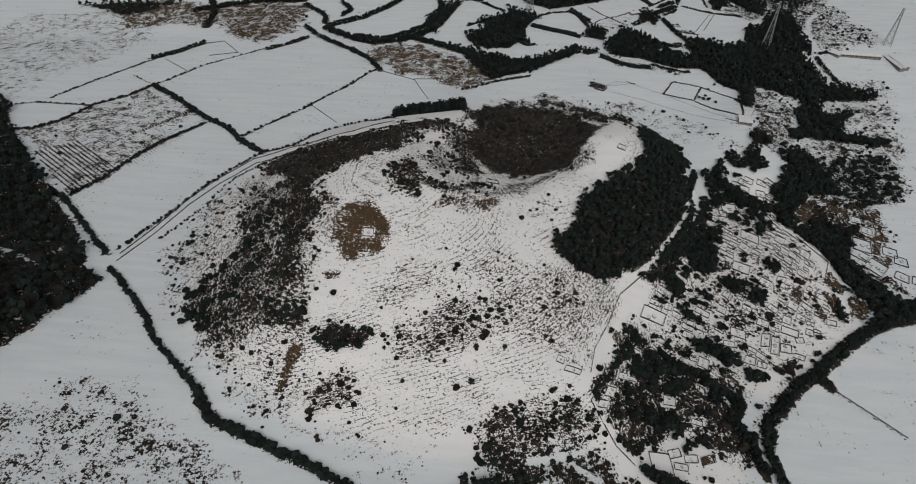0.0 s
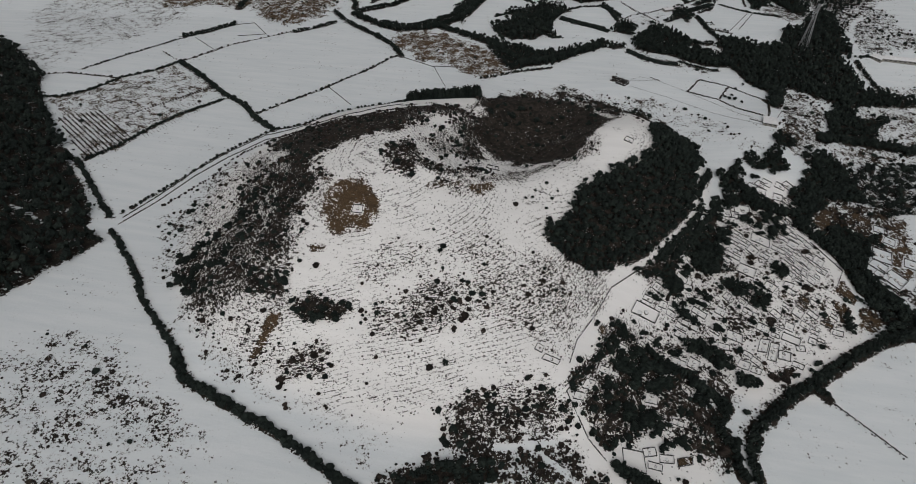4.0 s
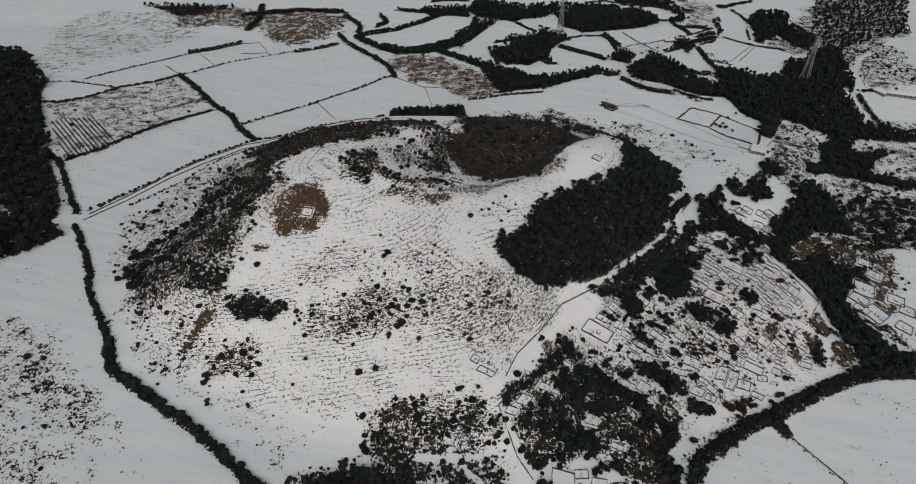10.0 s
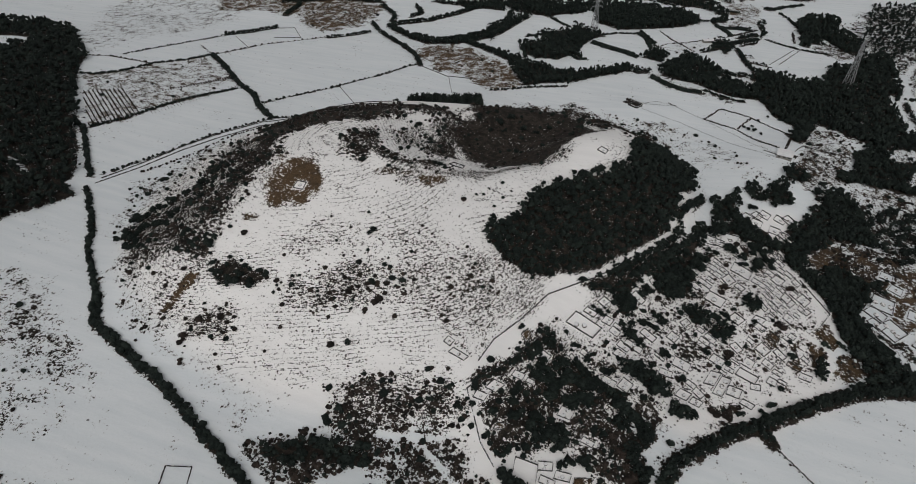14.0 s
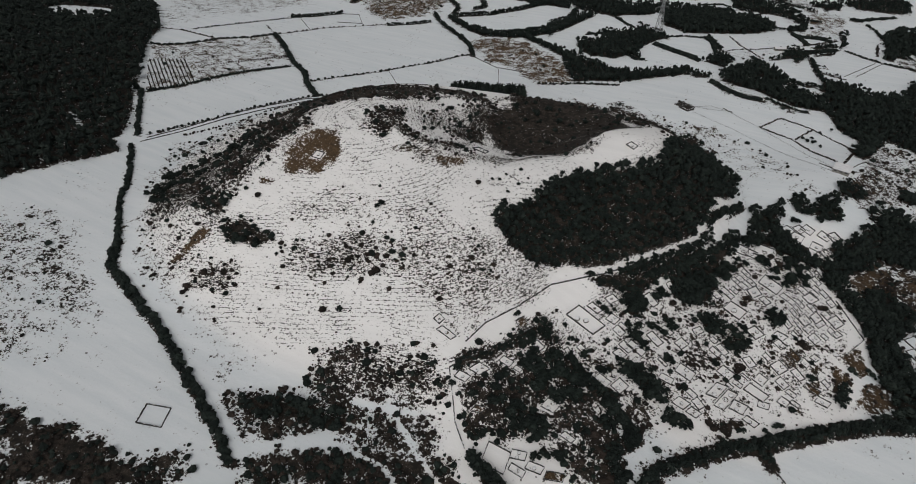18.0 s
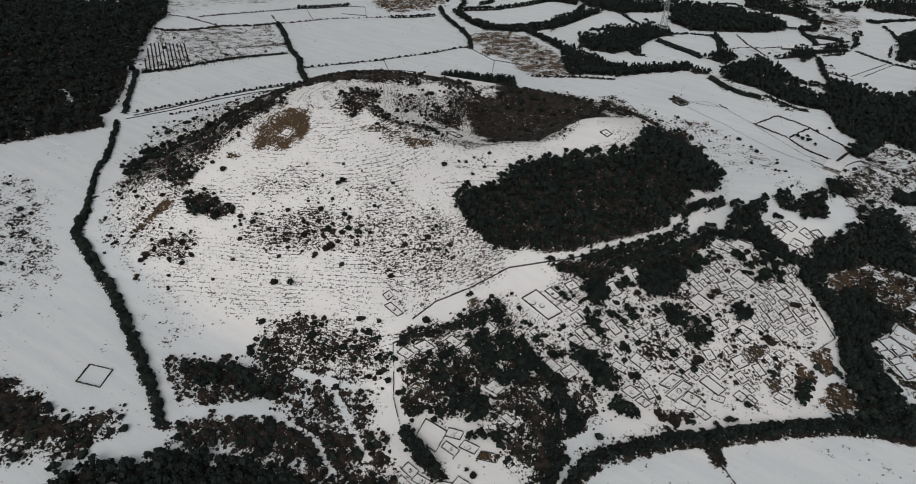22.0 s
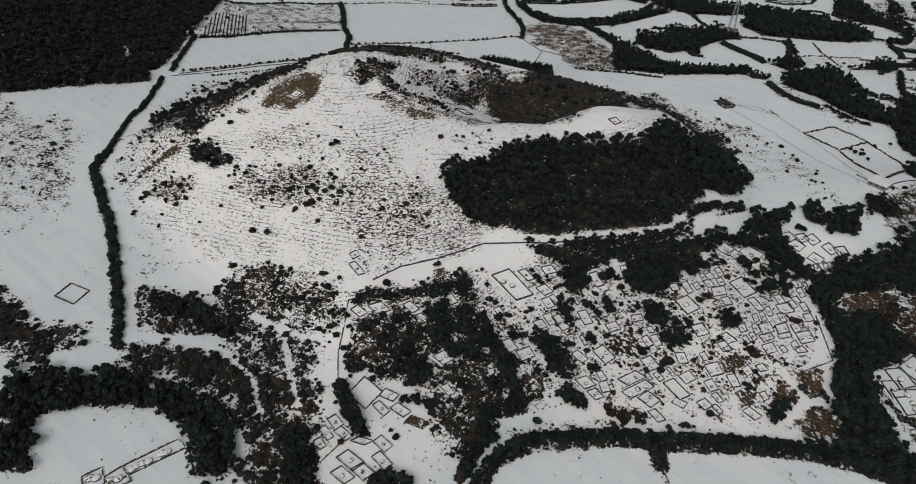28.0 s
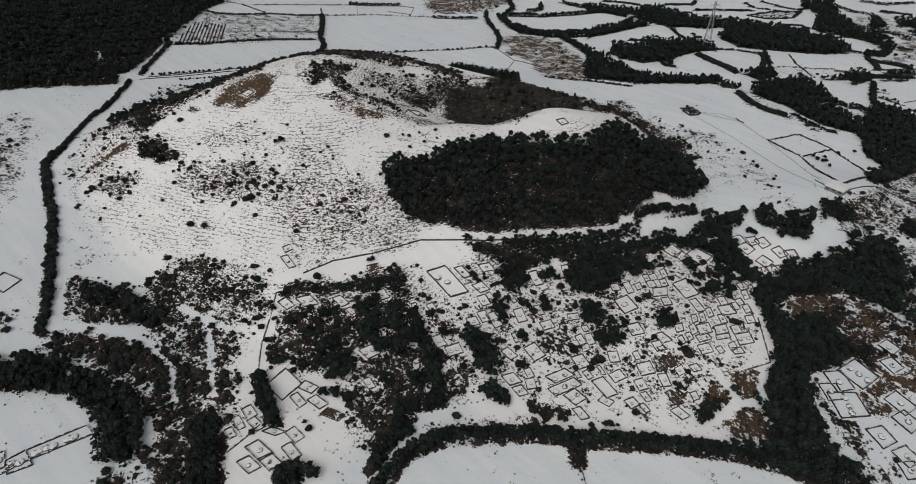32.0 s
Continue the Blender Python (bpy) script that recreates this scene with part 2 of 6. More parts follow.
hedge(5, 4, 2, [(217, 1141), (256, 1146)])
hedge(5, 5, 2, [(198, 1032), (223, 1036), (274, 1019)])
hedge(4, 4, 2, [(266, 972), (280, 970)])
hedge(4, 4, 2, [(273, 904), (289, 906)])
hedge(5, 4.5, 2, [(250, 897), (272, 899), (290, 895)])
hedge(4, 3, 1.6, [(79, 1001), (105, 1000), (132, 1027), (131, 1068), (103, 1045), (81, 1006)])
hedge(4, 3, 1.8, [(176, 986), (191, 976), (190, 953)])
hedge(4, 3.5, 2, [(124, 982), (148, 994), (173, 986)])
hedge(5, 5, 1.8, [(149, 853), (163, 821), (168, 809)])
hedge(5, 4.5, 1.6, [(91, 799), (117, 784), (146, 768)])
hedge(5, 4, 1.6, [(145, 847), (156, 830), (163, 798)])
hedge(3.5, 3, 2.4, [(101, 828), (121, 841), (144, 843)])
hedge(5, 4.5, 1.8, [(91, 796), (110, 783), (131, 774), (147, 762)])
hedge(2.5, 2, 2.4, [(173, 862), (190, 832), (217, 799)])
hedge(3, 2, 2.4, [(164, 797), (185, 819), (208, 829), (236, 850)])
hedge(6, 5.5, 1.8, [(224, 916), (243, 920), (259, 945)])
hedge(5, 4, 1.8, [(244, 905), (258, 884), (263, 869)])
hedge(3, 2.2, 2.2, [(259, 866), (299, 903)])
hedge(3, 2.5, 2.6, [(187, 957), (212, 980), (246, 972), (264, 944)])
hedge(7, 5.5, 1.8, [(226, 1025), (255, 999)])
hedge(8, 4, 1.4, [(253, 834), (274, 851), (295, 867)])
hedge(4, 3, 2, [(305, 868), (324, 853), (343, 842), (364, 837)])
hedge(6, 5.5, 1.6, [(267, 821), (274, 780), (281, 758)])
hedge(4, 6, 3.5, [(274, 797), (284, 799)])
hedge(4, 5, 2.6, [(280, 783), (301, 774)])
hedge(1.6, 1.1, 1.8, [(312, 785), (327, 813), (342, 840)])
hedge(3, 2.4, 2.4, [(342, 902), (339, 864)])
hedge(4, 3.5, 2, [(335, 985), (343, 963), (350, 933)])
hedge(5, 4.5, 1.8, [(316, 999), (329, 998), (348, 1016), (373, 1030)])
hedge(4, 4, 1.8, [(63, 753), (80, 737), (91, 739)])
hedge(7, 6, 1.6, [(272, 864), (296, 880)])
hedge(6, 5.5, 1.6, [(230, 759), (245, 738), (272, 740)])
hedge(6, 4.5, 1.4, [(167, 710), (186, 694), (204, 686), (222, 685)])
hedge(3.5, 3, 2, [(224, 693), (246, 681), (266, 676)])
hedge(3, 2.5, 2, [(364, 837), (379, 833)])
hedge(5, 4.5, 1.8, [(34, 710), (59, 693), (74, 695)])
hedge(4, 4, 1.8, [(6, 796), (24, 808), (38, 819)])
hedge(4, 4, 2, [(26, 875), (42, 857), (57, 845)])
hedge(3, 1.6, 1.4, [(289, 686), (304, 670), (314, 650)])
hedge(4, 4, 3, [(432, 726), (470, 731)])
hedge(6, 5, 2.2, [(431, 715), (431, 692), (434, 662), (442, 651)])
hedge(11, 7, 1.5, [(342, 558), (384, 557), (439, 551)])
hedge(3.5, 2.8, 1.5, [(-311, 388), (-298, 415), (-287, 453), (-275, 482), (-248, 523)])
hedge(5, 4.5, 1.3, [(-331, 601), (-295, 571), (-251, 531), (-225, 514), (-205, 490), (-182, 472)])
hedge(3, 3, 2.2, [(-412, 488), (-397, 490), (-378, 515), (-368, 547), (-345, 573), (-331, 601)])
hedge(2.5, 2.4, 4.5, [(-447, 536), (-426, 546), (-387, 547), (-368, 547)])
hedge(2.5, 2.6, 3.6, [(-417, 557), (-396, 606), (-363, 669), (-351, 685), (-317, 731)])
hedge(5, 6, 1.8, [(-364, 676), (-340, 698), (-319, 732)])
hedge(2, 2, 4, [(-362, 625), (-331, 601)])
hedge(2.5, 2.4, 5.5, [(-331, 601), (-322, 615), (-297, 661), (-266, 692), (-241, 716)])
hedge(5, 5, 1.8, [(-240, 712), (-220, 728), (-195, 754)])
hedge(5, 6, 1.8, [(-206, 787), (-184, 758), (-142, 721), (-113, 693), (-94, 660)])
hedge(2.5, 3, 4.5, [(-208, 499), (-190, 527), (-164, 561), (-145, 592), (-126, 619), (-107, 654), (-99, 664)])
hedge(2.5, 2.8, 3.8, [(-247, 327), (-235, 357), (-226, 379), (-215, 413), (-200, 444), (-182, 474), (-156, 485), (-135, 514), (-118, 526), (-91, 541), (-59, 495)])
hedge(3.5, 2, 2.2, [(-224, 341), (-214, 364), (-204, 386), (-199, 414), (-191, 430), (-179, 444), (-162, 457), (-123, 442), (-86, 428), (-55, 452)])
hedge(4, 4, 1.6, [(-319, 389), (-292, 361), (-269, 337), (-252, 320)])
hedge(4, 3.4, 1.1, [(-244, 306), (-236, 299), (-220, 282), (-205, 266), (-191, 246), (-176, 231), (-163, 219), (-151, 207)])
hedge(9, 16, 1.2, [(-68, 543), (-32, 552), (3, 565)])
hedge(9, 7, 1.5, [(-73, 760), (-30, 734), (8, 711), (35, 676)])
hedge(10, 8, 1.5, [(38, 662), (59, 665), (88, 684), (126, 716), (141, 731)])
hedge(7, 7, 1.6, [(-140, 758), (-103, 749), (-77, 763), (-47, 793), (-27, 839), (-34, 883)])
hedge(8, 8, 1.7, [(-179, 780), (-140, 752), (-112, 737), (-83, 745), (-57, 762), (-32, 795), (-18, 840), (-7, 872)])
hedge(7, 7, 1.8, [(-178, 788), (-136, 816), (-104, 856), (-87, 886), (-41, 918)])
hedge(4, 3, 3, [(-1, 618), (39, 643), (77, 658)])
hedge(2.4, 1.6, 1.1, [(224, 627), (241, 654), (271, 644), (255, 614), (224, 626)])
hedge(2.4, 1.6, 1.1, [(271, 643), (307, 616), (293, 570), (255, 613)])
hedge(8, 9, 1.8, [(329, 649), (310, 602), (305, 617)])
hedge(9, 5, 1.1, [(194, 204), (200, 220), (229, 249), (252, 265), (287, 292), (310, 307), (334, 318), (357, 324)])
hedge(8, 5, 1.2, [(193, 205), (193, 191), (195, 178)])
hedge(8, 5, 1.5, [(249, 262), (256, 253)])
hedge(7, 7, 1.2, [(109, 181), (126, 173), (137, 169)])
hedge(14, 6, 1.2, [(112, 149), (126, 140), (141, 128)])
hedge(12, 6, 1.2, [(158, 160), (168, 152)])
hedge(6, 5, 1.1, [(136, 267), (163, 254), (188, 233)])
hedge(8, 6, 1.8, [(178, 224), (175, 222), (183, 198), (187, 186)])
hedge(5, 3, 2.5, [(86, 224), (101, 245), (114, 269)])
hedge(5, 4, 2.6, [(159, 348), (175, 364), (184, 377), (199, 400)])
hedge(6, 5, 1.7, [(219, 478), (198, 432), (200, 419), (190, 398), (171, 368), (151, 343)])
hedge(4, 3.5, 1.8, [(224, 443), (210, 419), (184, 381), (168, 358)])
hedge(3, 1.3, 2.6, [(258, 250), (275, 235), (294, 217)])
hedge(9, 6, 2, [(-359, 885), (-336, 823), (-336, 784)])
hedge(9, 7, 1.8, [(-367, 835), (-298, 869), (-226, 875)])
hedge(8, 6, 2, [(-221, 862), (-186, 824), (-182, 801)])
hedge(6, 6, 2.2, [(-171, 874), (-154, 845), (-164, 824)])
hedge(8, 6, 2, [(-152, 899), (-97, 894), (-51, 924)])
WOODS = []
def wood(tall, gap, outline):
    WOODS.append((tall, gap, outline))
wood(7, 5, [(-95, 870), (-119, 911), (-97, 919), (-58, 928), (-43, 887), (-78, 884)])
wood(8, 5, [(-52, 906), (-40, 966), (-4, 957), (27, 947), (61, 957), (75, 918), (61, 899), (38, 903), (26, 878), (0, 880), (-23, 886)])
wood(7, 5, [(-49, 786), (-48, 827), (-32, 864), (-6, 878), (-2, 871), (-17, 835), (-33, 792), (-32, 757)])
wood(9, 5, [(79, 906), (66, 962), (95, 961), (134, 968), (178, 959), (219, 937), (228, 911), (210, 892), (173, 873), (141, 859), (118, 853), (91, 872)])
wood(6, 4.6, [(13, 808), (26, 820), (59, 840), (63, 857), (95, 842), (106, 824), (88, 809), (78, 764), (84, 741), (55, 757), (17, 745), (5, 754), (13, 774), (40, 789)])
wood(7, 4.6, [(-20, 734), (7, 724), (38, 708), (65, 698), (99, 711), (125, 727), (141, 734), (146, 720), (101, 688), (31, 643)])
wood(7, 4.4, [(155, 776), (163, 793), (177, 794), (188, 772), (169, 766)])
wood(8, 4.4, [(176, 734), (183, 752), (199, 775), (205, 790), (230, 775), (241, 748), (257, 740), (279, 731), (284, 735), (268, 738), (239, 739), (216, 750), (201, 748), (221, 734), (242, 726), (264, 714), (279, 705), (289, 699), (291, 677), (275, 683), (256, 688), (231, 696), (202, 712)])
wood(6, 4.4, [(244, 818), (246, 845), (256, 847), (264, 823), (252, 794)])
wood(6, 4.4, [(272, 830), (268, 836), (294, 858), (296, 852)])
wood(7, 5, [(122, 1095), (116, 1129), (150, 1157), (177, 1085), (211, 1030), (247, 1000), (265, 960), (263, 921), (235, 905), (256, 947), (237, 971), (190, 982), (165, 992), (154, 1066)])
wood(7, 5, [(239, 1109), (246, 1118), (267, 1127), (275, 1074), (250, 1077)])
wood(7, 5, [(222, 1039), (213, 1091), (223, 1099), (236, 1050)])
wood(6, 4.6, [(280, 516), (297, 547), (309, 541), (309, 530)])
wood(6, 4.8, [(338, 562), (355, 573), (360, 594), (375, 619), (389, 622), (394, 607), (408, 588), (404, 565), (339, 546)])
wood(7, 4.8, [(368, 658), (383, 655), (427, 654), (449, 655), (440, 624), (410, 621), (385, 625), (373, 628), (355, 637)])
wood(5.5, 3.4, [(202, 343), (212, 351), (222, 335), (212, 329)])
wood(5.5, 3.4, [(178, 362), (197, 384), (204, 376), (203, 352), (191, 351), (182, 357)])
wood(5.5, 3.4, [(154, 328), (164, 341), (172, 331), (164, 318)])
wood(5.5, 3.4, [(164, 307), (170, 316), (180, 303), (172, 300)])
wood(5.5, 3.4, [(161, 280), (169, 285), (187, 282), (196, 269), (186, 264), (176, 273)])
wood(5.5, 3.4, [(194, 256), (201, 266), (211, 261), (208, 252), (199, 250)])
wood(5.5, 3.4, [(184, 329), (190, 334), (195, 326), (189, 321)])
wood(5.5, 3.4, [(243, 362), (252, 371), (258, 357), (249, 349)])
wood(5.5, 3.4, [(220, 328), (227, 335), (235, 340), (238, 333), (231, 324), (225, 321)])
wood(5.5, 3.4, [(153, 273), (157, 278), (163, 271), (159, 266)])
wood(5.5, 3.4, [(287, 318), (295, 327), (299, 317), (292, 310)])
wood(5.5, 3.4, [(309, 424), (317, 429), (334, 422), (337, 407), (326, 387), (318, 387)])
wood(9, 5, [(78, 927), (104, 943), (137, 958), (159, 949), (190, 933), (216, 916), (224, 917), (199, 916), (173, 908), (147, 906), (121, 893), (99, 869), (87, 900)])
wood(7, 4.6, [(48, 784), (60, 811), (70, 840), (82, 834), (99, 834), (86, 793), (80, 775), (76, 742), (67, 752), (37, 742), (30, 723), (21, 750), (35, 768)])
wood(7, 5, [(-8, 896), (21, 904), (64, 941), (71, 905), (42, 896), (22, 886), (-8, 898)])
wood(7, 4.4, [(49, 664), (41, 686), (63, 677), (100, 697), (133, 720), (141, 720), (138, 713), (102, 688), (79, 667)])
wood(6, 4.4, [(143, 718), (151, 732), (163, 730), (165, 719), (152, 712)])
wood(7, 4.4, [(152, 763), (161, 775), (177, 788), (183, 770), (180, 754), (181, 730), (177, 721), (174, 752)])
wood(8, 4.4, [(177, 717), (180, 741), (192, 762), (214, 767), (229, 753), (240, 753), (246, 743), (253, 741), (240, 733), (229, 737), (212, 744), (195, 743), (214, 731), (236, 726), (252, 717), (271, 712), (279, 704), (289, 702), (287, 684), (270, 684), (255, 684), (240, 688), (223, 697), (212, 705), (195, 708)])
wood(8, 4.6, [(277, 743), (299, 747), (324, 735), (357, 744), (358, 642), (343, 639), (325, 651), (319, 615), (314, 607), (312, 639), (300, 654), (288, 676), (289, 694), (293, 715), (293, 737), (281, 739)])
wood(6, 4.4, [(238, 843), (252, 856), (266, 838), (245, 810), (213, 788), (233, 815)])
wood(7, 4.4, [(299, 890), (298, 928), (308, 933), (308, 890), (299, 865)])
wood(7, 4.6, [(354, 870), (356, 918), (362, 965), (378, 979), (373, 861)])
wood(6, 5, [(266, 1042), (265, 1054), (308, 1077), (306, 1036), (287, 1026)])
wood(6, 5, [(313, 1067), (316, 1099), (378, 1132), (397, 1118), (393, 1055), (374, 1052), (349, 1052), (329, 1048)])
wood(7, 4.4, [(247, 434), (264, 436), (273, 432), (279, 420), (293, 406), (308, 378), (315, 358), (321, 342), (333, 327), (342, 314), (355, 325), (344, 339), (335, 351), (326, 367), (323, 389), (336, 408), (333, 420), (315, 414), (300, 415), (296, 434), (305, 452), (315, 458), (328, 460), (340, 462), (357, 464), (345, 530), (322, 522), (313, 499), (299, 478), (285, 463), (278, 445), (269, 443), (249, 464), (241, 458)])
wood(7, 4.4, [(227, 477), (233, 485), (249, 500), (249, 493), (248, 469), (237, 456), (226, 463)])
wood(7, 4.4, [(250, 499), (257, 509), (268, 500), (281, 515), (294, 533), (295, 513), (294, 490), (282, 489), (260, 488), (254, 496)])
wood(7, 4.4, [(226, 456), (237, 454), (249, 468), (261, 477), (261, 457), (267, 445), (277, 437), (292, 442), (295, 453), (305, 471), (315, 475), (319, 466), (315, 453), (302, 436), (288, 419), (274, 415), (266, 423), (268, 434), (257, 434), (254, 439), (245, 442), (228, 440)])
wood(7, 7.6, [(312, 520), (320, 531), (338, 538), (339, 523), (358, 520), (373, 518), (413, 527), (432, 529), (411, 459), (368, 452), (359, 461), (338, 463), (321, 469), (322, 494), (318, 496), (312, 508)])
wood(7, 5, [(335, 555), (350, 566), (359, 562), (384, 562), (421, 554), (440, 553), (437, 543), (418, 544), (381, 551), (358, 554), (336, 549)])
wood(7, 5, [(357, 588), (375, 617), (384, 615), (397, 611), (391, 594), (376, 581), (362, 573), (357, 580)])
wood(7, 5, [(313, 653), (326, 656), (323, 627), (318, 610), (314, 624)])
wood(6, 5, [(406, 603), (416, 603), (434, 602), (410, 587), (401, 590)])
wood(8, 5, [(352, 955), (374, 979), (405, 982), (412, 959), (401, 933), (407, 916), (420, 902), (424, 869), (406, 836), (395, 846), (380, 882), (365, 893), (357, 850), (345, 855), (350, 906), (348, 933)])
wood(8, 5, [(291, 761), (310, 751), (329, 744), (353, 751), (359, 776), (374, 804), (391, 801), (413, 839), (429, 855), (441, 838), (440, 795), (431, 742), (424, 712), (424, 675), (431, 651), (447, 647), (473, 648), (466, 627), (442, 629), (375, 612), (374, 629), (355, 633), (352, 641), (338, 651), (323, 640), (313, 630), (293, 654), (282, 676), (285, 703), (273, 734), (277, 757)])
wood(7, 7.9, [(473, 1064), (580, 1088), (607, 1074), (552, 911), (522, 904), (474, 877), (447, 832), (429, 866), (427, 908), (450, 995)])
wood(7, 4, [(-12, 77), (-12, 81), (-5, 88), (4, 94), (15, 106), (23, 116), (32, 122), (41, 122), (52, 128), (61, 131), (71, 133), (77, 134), (83, 133), (91, 131), (98, 128), (113, 117), (95, 106), (84, 112), (73, 114), (62, 113), (56, 111), (43, 102), (33, 93), (25, 86), (22, 79), (21, 75), (24, 71), (43, 60), (35, 51), (22, 57), (10, 64), (-5, 73)])
wood(10, 7.2, [(-552, 628), (-504, 592), (-439, 528), (-414, 489), (-377, 446), (-320, 384), (-285, 347), (-260, 317), (-261, 308), (-241, 296), (-261, 251), (-278, 209), (-296, 157), (-312, 100), (-700, 330), (-900, 600), (-600, 640)])
wood(8, 4.4, [(64, 316), (82, 306), (96, 306), (112, 310), (138, 330), (174, 377), (187, 401), (196, 426), (200, 453), (209, 473), (214, 511), (207, 527), (185, 540), (175, 508), (167, 486), (153, 467), (153, 428), (141, 416), (129, 399), (108, 388), (92, 371), (84, 344), (69, 332)])
wood(9, 6, [(1, 760), (43, 805), (64, 828), (89, 805), (75, 761), (58, 728), (33, 725), (14, 731)])
wood(6, 5.5, [(130, 319), (150, 340), (159, 347), (180, 370), (204, 408), (209, 423), (218, 447), (219, 422), (212, 394), (211, 363), (196, 369), (177, 362), (163, 330), (153, 331), (136, 317)])
wood(6, 5, [(-18, 148), (4, 168), (19, 169), (45, 172), (46, 161), (24, 155), (-4, 148)])
wood(5, 4, [(208, 423), (222, 434), (198, 396), (177, 366), (166, 352), (166, 355), (184, 379)])
wood(6, 4.4, [(229, 418), (206, 395), (181, 361), (188, 355), (210, 354), (214, 374), (209, 383), (225, 400)])
wood(7, 5, [(299, 415), (309, 411), (350, 424), (347, 400), (327, 381), (327, 348), (351, 335), (344, 315), (307, 309), (321, 326), (313, 345), (306, 372)])
wood(7, 4.6, [(286, 419), (304, 386), (315, 355), (330, 339), (355, 325), (371, 330), (351, 349), (333, 361), (321, 380), (305, 411)])
wood(7, 7, [(-536, 856), (-396, 869), (-438, 827), (-463, 818)])
COVER = []
def cover(bare, warm, shrubs, outline):
    COVER.append((bare, warm, shrubs, outline))
cover(0.42, 0.25, 0.9, [(-154, 237), (-136, 252), (-97, 258), (-83, 238), (-85, 211), (-98, 188), (-124, 198)])
cover(0.86, 0.8, 0.1, [(-107, 203), (-105, 218), (-101, 231), (-96, 235), (-95, 222), (-98, 208)])
cover(0.5, 0.35, 0.8, [(-53, 249), (-1, 276), (36, 283), (40, 260), (6, 244), (-43, 237)])
cover(0.92, 0.1, 1.6, [(-106, 91), (-91, 98), (-70, 103), (-54, 99), (-43, 95), (-22, 102), (-12, 99), (-73, 65)])
cover(0.86, 0.12, 1.6, [(15, 114), (22, 127), (31, 138), (52, 158), (76, 164), (95, 167), (110, 165)])
cover(0.66, 0.22, 1.1, [(-170, 250), (-168, 294), (-155, 341), (-140, 384), (-96, 374), (-93, 339), (-104, 297), (-108, 263), (-111, 237), (-137, 230)])
cover(0.95, 0.9, 0, [(-75, 283), (-77, 301), (-72, 324), (-65, 335), (-47, 322), (-43, 311), (-54, 310), (-60, 320), (-68, 314), (-71, 300), (-63, 295), (-65, 287)])
cover(0.88, 0.9, 0, [(-105, 223), (-99, 231), (-93, 234), (-92, 226), (-97, 218)])
cover(0.9, 0.3, 0.4, [(141, 632), (147, 643), (160, 635), (161, 626), (154, 622)])
cover(0.55, 0.3, 0.3, [(81, 1002), (105, 1001), (130, 1029), (130, 1064), (103, 1042)])
cover(0.45, 0.4, 0.3, [(189, 1028), (225, 1025), (275, 1009), (260, 1118), (227, 1125), (186, 1092)])
cover(0.46, 0.65, 0.3, [(323, 645), (350, 644), (373, 628), (363, 589), (336, 552), (304, 539), (297, 549), (318, 606)])
cover(0.62, 0.35, 1.2, [(195, 323), (202, 332), (215, 316), (220, 300), (209, 294), (201, 304)])
cover(0.7, 0.7, 0.3, [(225, 371), (232, 382), (238, 374), (231, 363)])
cover(0.66, 0.4, 1, [(264, 348), (271, 357), (277, 349), (268, 342)])
cover(0.72, 0.65, 0.4, [(254, 332), (264, 342), (269, 336), (260, 326)])
cover(0.66, 0.6, 0.4, [(274, 335), (280, 342), (283, 334), (278, 327)])
cover(0.7, 0.6, 0.4, [(269, 319), (278, 326), (280, 320), (273, 313)])
cover(0.8, 0.75, 0.4, [(293, 355), (304, 367), (309, 355), (307, 343), (299, 342)])
cover(0.72, 0.7, 0.4, [(289, 342), (296, 346), (300, 337), (295, 324), (290, 322)])
cover(0.74, 0.6, 0.5, [(299, 327), (316, 345), (322, 341), (310, 328)])
cover(0.68, 0.4, 0.8, [(216, 262), (234, 277), (241, 271), (231, 262), (220, 258)])
cover(0.6, 0.3, 1, [(174, 247), (181, 265), (192, 257), (196, 245), (188, 236)])
cover(0.74, 0.6, 0.7, [(307, 453), (331, 465), (354, 448), (363, 406), (352, 407), (338, 406), (336, 425), (311, 436)])
cover(0.7, 0.7, 0.3, [(348, 387), (359, 400), (365, 386), (355, 378)])
cover(0.62, 0.5, 0.4, [(339, 361), (358, 372), (366, 351), (362, 337), (352, 350)])
cover(0.6, 0.3, 1, [(208, 354), (207, 376), (219, 396), (223, 374), (217, 356)])
cover(0.62, 0.3, 1.4, [(-164, 345), (-165, 380), (-149, 393), (-125, 381), (-103, 347), (-95, 308), (-94, 273), (-99, 251), (-117, 246), (-138, 261), (-139, 294)])
cover(0.78, 0.35, 1.6, [(-52, 380), (-40, 393), (-23, 369), (-6, 368), (15, 402), (19, 372), (-5, 355), (-26, 355), (-33, 347), (-45, 353)])
cover(0.76, 0.3, 1.6, [(-15, 472), (0, 493), (15, 480), (18, 417), (-7, 383), (-6, 439)])
cover(0.55, 0.35, 0.6, [(198, 745), (218, 745), (241, 730), (261, 733), (287, 728), (289, 710), (279, 703), (252, 718), (225, 729)])
cover(0.5, 0.7, 0.15, [(261, 1005), (287, 1022), (310, 1018), (310, 957), (295, 926), (265, 910)])
cover(0.34, 0.4, 0.1, [(166, 806), (209, 825), (236, 847), (217, 798), (182, 779)])
cover(0.5, 0.4, 0.3, [(168, 720), (190, 708), (224, 694), (266, 677), (262, 670), (226, 678), (187, 689)])
